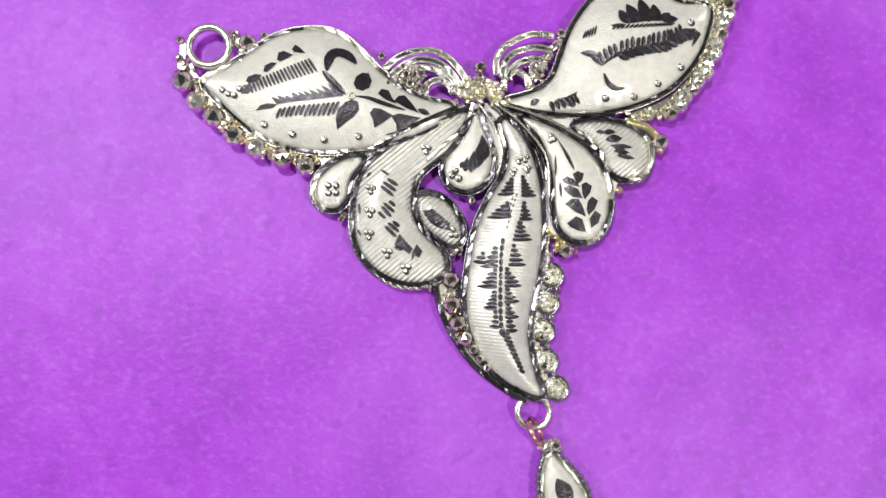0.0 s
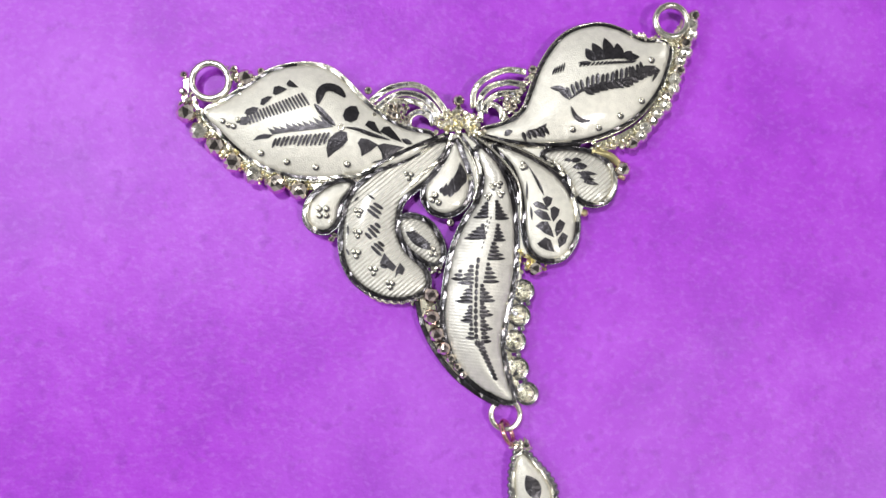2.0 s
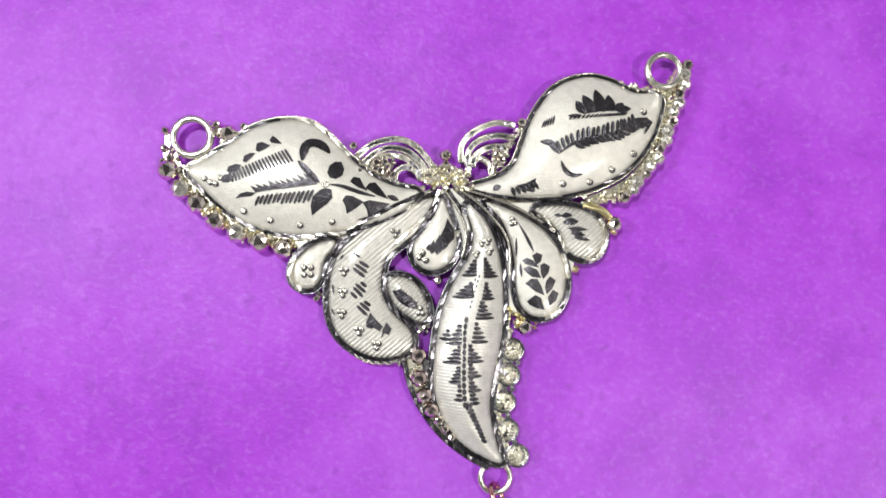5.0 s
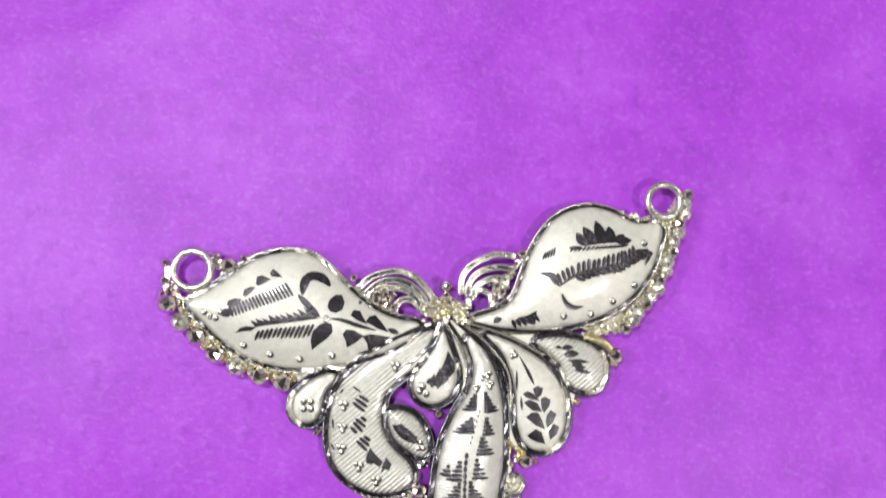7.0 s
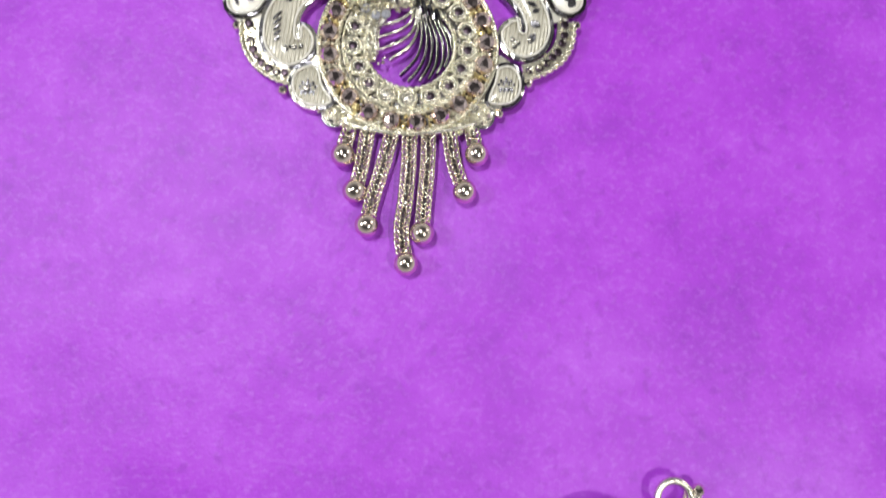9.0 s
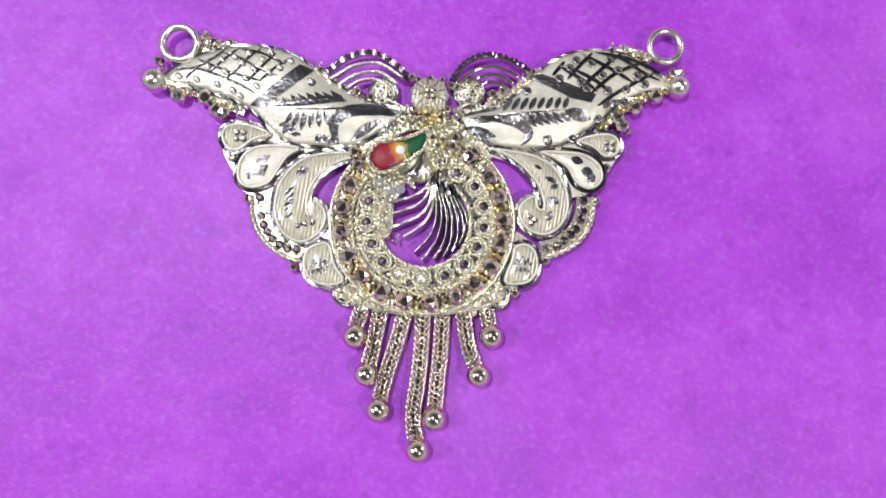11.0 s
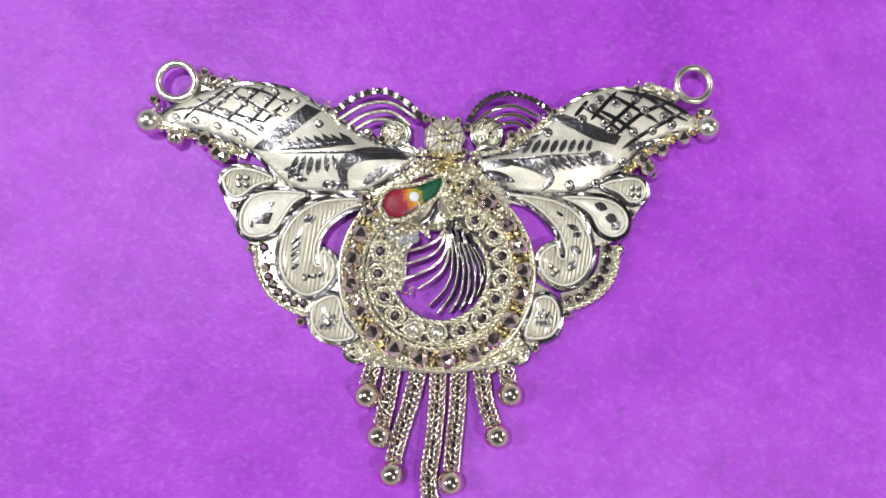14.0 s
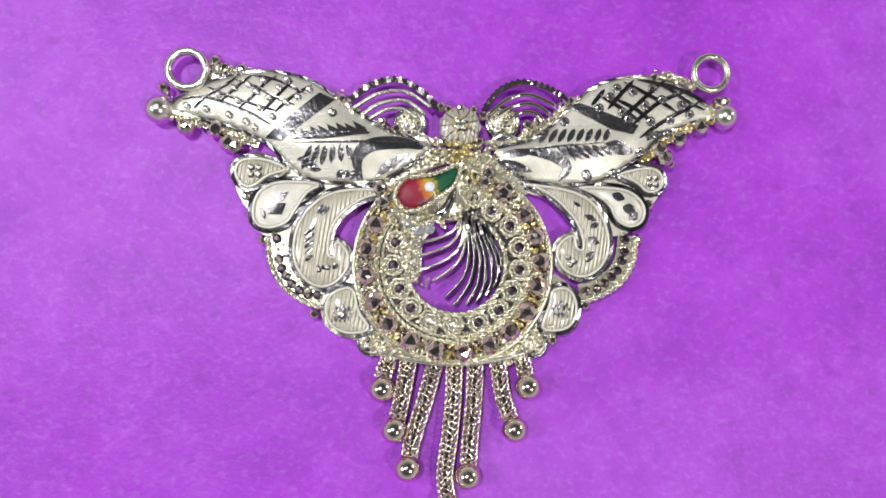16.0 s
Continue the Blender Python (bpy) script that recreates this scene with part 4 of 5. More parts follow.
    grains(top, [(-17.60, 15.9), (-14.39, 13.6), (-11.2, 12.6), (-8.6, 12.2)], False, 60, 0.4, (0.12, 0.26), 1.1, mat=GOLD, seed=15)
    for x, y in [(-21.40, 23.09), (-21.47, 21.43), (-20.91, 20.50), (-16.60, 23.72), (-14.01, 23.54), (-21.54, 20.11)]:
        ball(top, x, y, 1.0, 0.42)
    ball(top, -15.45, 22.85, 1.1, 0.85)
    for k, (x, y) in enumerate([(-21.04, 19.29), (-19.77, 17.49), (-18.25, 16.14), (-16.51, 14.52), (-14.52, 13.34), (-12.32, 12.49), (-10.17, 11.85)]):
        ball(top, x, y, 1.15, 1.0, FACET_PALE if k % 3 == 1 else None)
    for k, (x, y) in enumerate(spline([(22.59, 16.77), (24.15, 18.70), (25.43, 20.19), (26.26, 21.74), (26.92, 23.29), (27.47, 24.90), (28.03, 26.52), (28.64, 28.26), (28.85, 29.83)], False, 1.0)):
        ball(top, x + 0.22 * (k % 2) - 0.1, y, 1.2, 0.66 + 0.06 * (k % 3), FACET_PALE if k % 3 else None)
    ball(top, 21.42, 14.18, 1.2, 0.8)
    wire(top, [(18.38, 15.99), (20.32, 15.45), (21.42, 14.07), (21.24, 13.23)], 0.4, 1.1, mat=GOLD, name="scroll_wire")

    # wire arches of the bow and its knot
    for k, line in enumerate((
        [(-3.30, 20.57), (-2.05, 21.65), (-0.62, 22.18), (0.98, 22.26), (2.36, 21.60), (3.46, 20.38), (4.07, 19.38)], [(-2.69, 19.97), (-1.49, 20.99), (-0.12, 21.46), (1.53, 21.14), (2.80, 20.04), (3.41, 18.93)], [(-1.49, 20.37), (-0.28, 20.72), (1.26, 20.52), (2.36, 19.53), (2.80, 18.53)], [(0.33, 18.27), (0.49, 19.17), (1.37, 19.63), (2.36, 19.19), (2.80, 18.36)],
        [(6.67, 20.03), (6.68, 21.49), (7.35, 22.63), (8.74, 23.50), (10.14, 23.92), (11.87, 23.72)], [(7.22, 19.76), (7.45, 21.22), (8.46, 22.25), (10.13, 22.67), (11.58, 22.47)], [(7.78, 19.60), (8.01, 20.72), (9.01, 21.41), (10.13, 21.65), (10.91, 21.44)], [(7.33, 18.69), (7.45, 19.82), (8.45, 20.50), (9.39, 19.90), (9.55, 18.94)],
    )):
        high = 1.5 - 0.05 * (k % 4)
        band = rim(top, line, False, 0.34, high, 0.4, GREY_MIRROR, 0.5, 0.06, "arch_band", seed=70 + k, shine=0.55)
        for off in (-0.22, 0.22):
            wire(band, beside(line, off), 0.11, high, name="arch_wire", mat=POLISH)
    grains(top, [(-3.13, 20.03), (-1.48, 19.10), (-0.66, 18.84), (0.16, 18.18)], False, 70, 0.25, seed=6)
    grains(top, [(10.35, 20.94), (11.19, 21.80), (12.32, 23.23)], False, 60, 0.22, seed=7)
    grains(top, [(-2.48, 19.74), (-1.49, 19.98), (-0.61, 19.77), (-0.06, 19.10)], False, 70, 0.4, (0.14, 0.3), 1.2, seed=46)
    grains(top, [(9.93, 21.26), (10.37, 20.58), (10.03, 19.90), (10.82, 21.38)], False, 70, 0.4, (0.14, 0.3), 1.2, seed=47)
    for x, y in [(-1.38, 20.07), (-0.61, 20.08), (-1.05, 19.29), (10.02, 20.89), (10.58, 20.33)]:
        ball(top, x, y, 1.4, 0.45)
    ball(top, -3.58, 21.69, 1.5, 0.42)
    ball(top, 12.50, 23.97, 1.5, 0.5)
    ball(top, 5.21, 20.81, 1.4, 0.62)
    for x, y in [(-1.49, 19.49), (-0.67, 19.17), (0.15, 18.85), (5.20, 19.92), (4.54, 19.46), (5.86, 19.48)]:
        ball(top, x, y, 1.4, 0.4)
    grains(top, [(3.55, 18.11), (4.54, 18.57), (5.64, 18.69), (6.85, 18.15)], False, 150, 0.5, (0.15, 0.34), 1.7, mat=WIRE, seed=8)
    for x, y in [(4.10, 18.06), (4.87, 18.46), (5.75, 18.47), (6.52, 18.04)]:
        ball(top, x, y, 1.6, 0.5, FACET_WARM)

    # beaded channel and coiled discs along the long leaf
    rim(top, [(1.19, 1.25), (1.73, -1.05), (2.91, -3.46), (4.79, -5.85), (7.20, -7.72), (9.07, -8.68)], False, 0.5, 1.2, 0.8, name="channel_edge", seed=31, shine=0.3, mat=DEEP)
    strip(top, [(1.94, 1.90), (2.59, -0.79), (3.98, -3.46), (5.86, -5.59), (8.81, -7.99)], 1.5, 0.7, mat=WIRE)
    rim(top, [(3.18, 1.36), (3.61, -1.32), (4.52, -3.57), (6.13, -5.86), (9.08, -8.26)], False, 0.4, 1.3, 0.8, name="channel_edge", seed=32, shine=0.13, mat=DEEP)
    for (x, y), r in zip([(2.54, 1.78), (2.60, -0.33), (3.09, -1.94), (3.73, -3.29), (4.44, -4.25), (5.03, -5.06), (5.62, -5.81)], (0.8, 0.82, 0.78, 0.7, 0.5, 0.42, 0.4)):
        ball(top, x, y, 1.3, r, FACET_ROSE if r > 0.6 else None)
    grains(top, [(2.10, 1.79), (2.80, -1.05), (4.25, -3.56), (7.20, -7.19)], False, 40, 0.3, (0.1, 0.2), 0.95, seed=9)
    for x, y in [(11.47, 2.22), (11.06, -0.12), (10.61, -2.62), (10.86, -5.26), (11.77, -7.63)]:
        coin(top, x, y, 1.0, 1.02)
    strip(top, [(10.90, 3.81), (10.61, 0.85), (9.98, -1.87), (9.86, -4.03), (10.34, -6.08), (11.09, -8.13)], 1.0, 0.8, mat=WIRE)
    for x, y in [(11.98, 1.02), (11.41, -1.43), (11.01, -3.93), (11.59, -6.36), (11.27, 1.02), (10.70, -1.43)]:
        ball(top, x, y, 1.0, 0.3, DARK)
    grains(top, [(11.88, 4.90), (10.78, 3.53), (10.38, 1.10), (9.93, -1.44), (10.07, -4.01), (10.44, -6.41)], False, 55, 0.3, mat=WIRE, seed=10)
    grains(top, [(11.62, 5.71), (12.43, 4.52), (13.53, 4.52)], False, 26, 0.35, mat=GOLD, seed=11)
    ball(top, 12.70, 4.36, 1.0, 0.75)
    ball(top, 17.62, 9.87, 0.9, 0.4, FACET_WARM)
    grains(top, [(2.26, 4.05), (2.91, 4.16), (3.72, 5.68)], False, 14, 0.25, seed=13)
    ball(top, 4.42, 8.85, 1.0, 0.45)
    for x, y in [(-6.80, 7.53), (-6.11, 8.02), (-7.06, 7.15)]:
        ball(top, x, y, 0.9, 0.36)
    rope(top, [(-6.26, 7.70), (-5.92, 5.11), (-4.50, 2.85), (-2.35, 1.35), (0.11, 1.14)], 0.26, 1.0)
    grains(top, [(0.11, 1.25), (1.29, 1.63), (1.94, 2.17)], False, 20, 0.3, seed=12)

    # drop charm on its jump ring
    ring(top, 9.71, -9.63, 0.8, 1.4, 0.3, name="jump_ring")
    ring(top, *[(9.88, -11.34)][0], 0.9, 1.15, 0.24, COPPER, "link", (0, 68, 25), "coppery hanging link")
    grains(top, [(10.40, -12.61), (11.05, -12.45), (11.81, -12.62)], False, 46, 0.25, (0.14, 0.3), 1.05, seed=48)
    dp = Panel("drop_charm", [(11.14, -13.33), (12.52, -14.60), (13.74, -16.18), (13.94, -17.64), (13.12, -18.78), (11.84, -18.91), (10.89, -18.23), (10.58, -16.67), (10.59, -14.89)], top, 1.0, 0.5)
    rim(dp.ob, grown(dp.outline[::2], 0.15), width=0.3, z=1.12, jitter=0.03, mat=POLISH)
    edge = spline([(11.03, -12.80), (12.79, -14.29), (14.23, -16.08), (14.48, -17.75), (13.44, -19.19), (11.84, -19.38), (10.46, -18.53), (10.15, -16.66), (10.27, -14.58)], True, 0.62)
    for x, y in edge:
        ball(dp.ob, x, y, 0.8, 0.36, DARK, "edge_bead")
    c = Cuts(dp, 12, DARK_MIRROR)
    c.leaf(*[(11.55, -15.22), (12.71, -17.63)], 0.75, 0.1)
    c.done()
    ball(top, 11.63, -12.49, 1.1, 0.5)
    ball(top, 10.66, -12.69, 1.1, 0.4)
    return top


leaf_pendant()


# ---------------------------------------------------------------- peacock pendant
def chain_link(long, wide, thick, mat):
    verts, faces = [], []
    n, k = 12, 5
    for i in range(n):
        a = 2 * math.pi * i / n
        for j in range(k):
            b = 2 * math.pi * j / k
            verts.append(((wide + thick * math.cos(b)) * math.cos(a), (long + thick * math.cos(b)) * math.sin(a), thick * math.sin(b)))
            faces.append([i * k + j, (i + 1) % n * k + j, (i + 1) % n * k + (j + 1) % k, i * k + (j + 1) % k])
    return mesh_of("link", verts, faces, mat, True)


LINK = chain_link(0.40, 0.20, 0.135, SHEEN)
CROSS_LINK = chain_link(0.24, 0.24, 0.12, BEAD)


def tassel(parent, line, r):
    """A flat woven chain of three rows of links that ends in a polished ball; both lie on the paper."""
    path = spline(line, False, 0.56)
    # dark strip added under the links, painting the shade in their openings
    head = part("tassel", mesh_of("tassel", *sweep(lift(path[:-1], 0.45), False, [(-0.5, -0.2), (-0.45, 0.1), (0.45, 0.1), (0.5, -0.2)]), GAP_SHADE), parent, "woven gold chain ending in a ball")
    rnd = random.Random(int(line[0][0] * 50))
    for i in range(len(path) - 2):
        a, b = path[i], path[i + 1]
        t = (b - a) / np.linalg.norm(b - a)
        side = np.array((-t[1], t[0]))
        yaw = math.degrees(math.atan2(t[1], t[0])) - 90
        for s in (-1, 1):
            q = a + side * 0.46 * s + t * (0.28 if s > 0 else 0.0)
            part("link", LINK, head, at=pose(q[0] / 1000, q[1] / 1000, 0.00082, 0, 25 * s + rnd.uniform(-8, 8), yaw - 28 * s + rnd.uniform(-6, 6)))
        if i % 3:
            q = a + t * 0.14
            part("link", CROSS_LINK, head, at=pose(q[0] / 1000, q[1] / 1000, 0.00088, 18, rnd.uniform(-10, 10), yaw + rnd.uniform(-10, 10)))
    x, y = path[-1]
    ball(head, x, y, r + 0.02, r, SMOOTH, "ball")
    a = path[-1] + (path[-3] - path[-1]) / np.linalg.norm(path[-3] - path[-1]) * r * 0.95
    ball(head, a[0], a[1], 0.95, 0.5, FACET, "collar")
    return head


def peacock_pendant():
    top = tagged(new("peacock_pendant"), "round gold pendant with red and green enamel and ball tassels", "pendant")
    lw = Panel("wing_panel", [(-24.73, 86.44), (-22.83, 88.10), (-19.65, 89.47), (-16.16, 90.02), (-12.60, 89.38), (-10.27, 87.91), (-7.94, 86.43), (-5.35, 84.96), (-1.73, 83.99), (-1.97, 83.25), (-4.25, 81.62), (-6.26, 80.63), (-9.30, 80.34), (-12.33, 80.61), (-14.12, 81.83), (-15.94, 83.57), (-17.97, 84.63), (-20.49, 85.47), (-22.99, 86.04)], top, 1.3, 0.45, fold=(*[(-17.44, 83.67), (-1.73, 83.88)], 0.32, 2.2), mat=BRUSHED)
    rw = Panel("wing_panel", [(25.30, 87.62), (23.40, 88.90), (20.95, 90.43), (17.71, 90.84), (14.48, 90.18), (12.09, 88.48), (9.72, 86.01), (7.63, 84.51), (4.50, 83.57), (5.56, 82.19), (7.93, 80.95), (11.35, 80.79), (13.99, 81.23), (16.12, 82.35), (18.25, 83.91), (19.87, 85.56), (22.57, 86.83)], top, 1.3, 0.45, fold=(*[(4.50, 83.46), (18.79, 84.88)], 0.32, 2.2), mat=BRUSHED)
    for i, p in enumerate((lw, rw)):
        rim(p.ob, grown(p.outline[::2], 0.12), seed=40 + i, width=0.34, z=1.3, shine=0.3, mat=GREY_MIRROR)
    drops = []
    shapes = []
    shapes.append(([(-18.98, 81.07), (-18.52, 82.00), (-17.14, 82.30), (-15.48, 82.00), (-14.26, 81.27), (-15.83, 80.66), (-17.39, 79.54), (-18.44, 79.87)], 0.3, STRIPE_B))
    shapes.append(([(-17.30, 77.16), (-17.06, 78.79), (-15.91, 79.94), (-13.82, 80.31), (-11.16, 80.08), (-12.39, 79.22), (-13.34, 77.77), (-14.20, 76.48), (-15.67, 75.94), (-16.82, 76.21)], 0.35, SATIN))
    shapes.append(([(-5.75, 79.74), (-8.05, 79.77), (-10.33, 79.34), (-12.07, 78.25), (-13.22, 76.53), (-13.65, 74.47), (-13.38, 72.70), (-12.33, 71.30), (-10.90, 70.78), (-9.56, 71.37), (-8.69, 72.56), (-8.63, 73.84), (-9.21, 74.69), (-9.94, 75.08), (-9.95, 74.06), (-10.08, 73.29), (-10.41, 74.05), (-10.35, 75.33), (-10.03, 76.36), (-9.20, 77.52), (-7.61, 78.70), (-5.99, 79.27)], 0.4, STRIPE_B))
    shapes.append(([(-10.66, 68.75), (-10.36, 70.16), (-9.03, 70.89), (-8.12, 70.70), (-7.57, 68.80), (-6.63, 67.21), (-8.41, 66.73), (-10.03, 67.36)], 0.3, STRIPE_B))
    shapes.append(([(15.85, 81.71), (17.99, 82.41), (19.49, 82.35), (20.19, 81.31), (19.70, 80.29), (18.52, 80.10), (17.56, 80.92)], 0.3, STRIPE_B))
    shapes.append(([(12.14, 80.44), (14.53, 80.57), (16.81, 80.26), (18.26, 79.09), (18.31, 77.57), (17.09, 76.81), (15.71, 77.40), (14.96, 78.74), (13.68, 79.70)], 0.35, SATIN))
    shapes.append(([(7.05, 80.63), (9.59, 80.45), (11.71, 80.04), (13.41, 79.15), (14.49, 77.71), (15.04, 75.94), (14.95, 74.36), (14.22, 72.99), (12.86, 72.17), (11.49, 72.35), (10.43, 73.20), (10.04, 74.44), (10.40, 75.34), (11.23, 75.94), (11.91, 76.06), (11.98, 75.12), (12.30, 74.50), (12.56, 75.14), (12.28, 76.28), (11.85, 77.21), (11.10, 78.13), (10.03, 79.15), (8.54, 80.05)], 0.4, STRIPE_B))
    shapes.append(([(8.75, 67.55), (9.46, 69.70), (9.76, 70.99), (11.16, 71.23), (12.01, 70.11), (12.02, 68.62), (11.30, 67.54), (9.90, 67.21)], 0.3, STRIPE_B))
    for i, (line, rise, mat) in enumerate(shapes):
        p = Panel(("drop_panel", "drop_panel", "paisley_panel", "fan_panel")[i % 4], line, top, 1.15, rise, mat=mat)
        rim(p.ob, grown(p.outline[::2], 0.2), seed=50 + i, width=0.4, z=1.25, shine=0.25, mat=DEEP if i in (1, 5, 7) else GREY_MIRROR)
        wire(p.ob, grown(p.outline[::2], -0.12), 0.14, p.z.min() + 0.2, True, SATIN, "rolled_edge", 0.4)
        drops.append(p)
    # cuts on the drops
    flower(drops[0], -17.20, 81.12, 0.3, 0.32)
    flower(drops[4], 19.01, 81.22, 0.26, 0.3)
    c = Cuts(drops[1], 3, DEEP)
    c.patch([(-15.37, 79.06), (-14.07, 79.26), (-14.64, 78.37), (-15.44, 78.39)])
    c.patch([(-15.97, 77.76), (-15.54, 78.24), (-14.28, 78.22), (-14.64, 77.19), (-15.85, 77.20)])
    c.leaf(*[(-16.42, 77.75), (-16.08, 76.74)], 0.2)
    c.done()
    c = Cuts(drops[5], 3, GREY_MIRROR)
    for a, w in (([(15.22, 79.85), (16.44, 79.41)], 0.42), ([(16.18, 78.67), (17.41, 78.39)], 0.48), ([(16.87, 78.16), (17.62, 77.55)], 0.5)):
        c.leaf(*a, w)
    c.done()
    c = Cuts(drops[2], 4, DEEP)
    c.comb(*[(-12.66, 75.35), (-12.49, 73.13), (-11.69, 76.29), (-11.81, 73.65)], 5, 0.17)
    c.comb(*[(-11.58, 77.41), (-11.12, 77.22), (-10.95, 78.24), (-10.44, 78.05)], 3, 0.15)
    c.comb(*[(-11.43, 72.75), (-9.99, 72.78), (-11.17, 72.35), (-9.78, 72.48)], 4, 0.18)
    c.done()
    dots(drops[2], [(-10.58, 72.67), (-9.89, 72.89), (-11.33, 72.45)], 0.24)
    c = Cuts(drops[6], 4, GREY_MIRROR)
    for a, w in (([(12.64, 77.84), (13.80, 77.35)], 0.26), ([(13.17, 76.71), (14.01, 77.15)], 0.26), ([(12.97, 75.77), (14.02, 75.27)], 0.38), ([(12.77, 73.58), (13.50, 74.53)], 0.35), ([(11.57, 79.07), (12.32, 78.56)], 0.16)):
        c.leaf(*a, w)
    c.done()
    dots(drops[6], [(11.09, 74.01), (11.62, 73.66), (11.30, 73.34), (12.87, 73.89)], 0.28)
    for p, (x, y) in ((drops[3], [(-9.07, 68.67)][0]), (drops[7], [(10.55, 69.31)][0])):
        c = Cuts(p, 5, GREY_MIRROR)
        for k in range(7):
            c.stroke((x - 0.75 + 0.25 * k, y - 0.25 + 0.3 * (k % 2)), (x - 0.72 + 0.25 * k, y + 0.45 + 0.3 * (k % 2) - 0.3 * abs(k - 3) / 3), 0.13)
            c.stroke((x - 0.6 + 0.2 * k, y - 0.9 + 0.2 * (k % 2)), (x - 0.62 + 0.2 * k, y - 0.35), 0.12)
        c.done()
    dots(drops[3], [(-9.21, 68.52)], 0.4)

    # lattice and leaves cut into the left-hand wing
    c = Cuts(lw, 6, GREY_MIRROR)
    lattice = Cuts(lw, 11, DEEP)
    for line in (
        [(-23.63, 87.27), (-21.55, 87.51), (-17.88, 86.25), (-15.83, 85.19)], [(-21.59, 88.49), (-19.75, 87.73), (-17.56, 86.99), (-15.27, 86.41)], [(-19.11, 89.21), (-17.27, 88.61), (-15.42, 87.65), (-13.77, 87.04)], [(-17.67, 89.69), (-15.48, 89.31), (-12.80, 88.12)],
        [(-22.60, 86.48), (-21.55, 87.61), (-19.80, 88.77), (-18.93, 89.59)], [(-20.33, 87.09), (-19.27, 88.17), (-18.21, 89.20), (-17.62, 89.69)], [(-18.70, 86.53), (-17.25, 87.94), (-16.38, 89.02), (-15.45, 89.73)], [(-16.58, 86.30), (-15.42, 87.70), (-14.01, 89.32)], [(-15.47, 86.35), (-13.90, 87.87), (-12.32, 88.98)],
    ):
        lattice.curve(line, 0.13, 0.2)
    c.patch([(-11.61, 88.33), (-10.22, 87.75), (-14.84, 83.76), (-16.35, 84.02)])
    c.saw([(-13.54, 84.02), (-10.72, 84.27), (-6.86, 84.68)], 8, 0.9, 118, 1.7)
    c.curve([(-13.74, 83.96), (-10.72, 84.33), (-8.69, 84.61), (-6.96, 84.83)], 0.24, 0.4)
    c.leaf(*[(-13.93, 83.59), (-1.73, 84.20)], 0.12)
    c.curve([(-1.82, 83.57), (-3.79, 83.92), (-5.83, 83.85), (-7.45, 83.28), (-8.13, 82.12), (-7.68, 80.49)], 0.62)
    c.leaf(*[(-6.37, 80.84), (-3.46, 83.00)], 0.48, 0.15)
    c.comb(*[(-12.11, 83.44), (-8.98, 83.65), (-13.05, 81.25), (-8.64, 82.21)], 6, 0.26)
    c.comb(*[(-13.48, 82.06), (-12.35, 81.27), (-12.48, 82.40), (-11.24, 81.31)], 4, 0.18)
    c.comb(*[(-9.81, 80.53), (-8.19, 80.47), (-9.43, 81.36), (-7.70, 81.31)], 4, 0.28)
    c.done()
    cells = [(-19.23, 88.48), (-20.56, 87.80), (-18.83, 87.30), (-17.26, 88.20), (-17.99, 88.84), (-16.69, 89.26), (-15.25, 88.65), (-16.12, 87.67), (-16.89, 86.71), (-14.58, 89.51), (-14.59, 87.32), (-13.60, 87.88), (-12.61, 88.65), (-15.75, 85.97), (-17.33, 85.03), (-19.58, 86.08), (-21.60, 86.52), (-23.31, 86.76), (-18.05, 85.52)]
    # shade of the raised dots, painted as discs shifted to the lower right
    dots(lw, [(x + 0.16, y - 0.14) for x, y in cells], 0.28, BOSS_SHADE, "boss_shade")
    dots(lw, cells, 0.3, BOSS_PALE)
    dots(lw, [(-10.50, 86.59)], 0.42)
    c = Cuts(rw, 7, GREY_MIRROR)
    lattice = Cuts(rw, 12, DEEP)
    for line in (
        [(17.76, 85.08), (20.01, 86.71), (23.58, 88.78)], [(16.90, 86.16), (19.25, 88.24), (21.19, 89.28), (22.76, 89.94)], [(15.93, 86.72), (17.63, 88.33), (19.62, 90.19), (20.43, 90.71)], [(14.74, 87.68), (15.91, 89.07), (17.29, 90.58)], [(13.25, 88.00), (14.51, 89.60)],
        [(16.33, 90.38), (19.25, 88.83), (21.30, 87.67)], [(17.62, 90.64), (20.00, 90.20), (22.38, 88.74), (24.12, 88.00)], [(15.38, 88.73), (17.64, 87.58), (19.37, 86.20)], [(13.93, 89.10), (16.08, 87.74), (17.75, 86.57)], [(20.10, 90.42), (22.27, 89.65), (24.23, 88.76)],
    ):
        lattice.curve(line, 0.19, 0.2)
    c.patch([(10.98, 87.91), (12.14, 88.27), (17.61, 86.23), (17.07, 85.36), (15.04, 85.76)])
    c.comb(*[(8.37, 84.32), (14.29, 84.57), (9.30, 85.73), (14.82, 85.81)], 8, 0.25)
    c.comb(*[(9.84, 84.11), (13.98, 84.24), (11.76, 82.75), (15.15, 83.38)], 6, 0.27)
    c.leaf(*[(14.40, 84.42), (17.18, 83.76)], 0.65)
    c.leaf(*[(4.92, 83.47), (14.51, 84.53)], 0.12)
    c.leaf(*[(4.82, 83.16), (8.06, 83.58)], 0.4)
    c.curve([(6.59, 83.53), (8.69, 83.39), (10.28, 82.81), (11.02, 81.99), (10.19, 80.91)], 0.5)
    c.leaf(*[(4.72, 82.63), (7.77, 81.68)], 0.42)
    c.comb(*[(18.36, 84.87), (20.41, 85.58), (19.00, 85.74), (20.84, 86.12)], 4, 0.3)
    c.done()
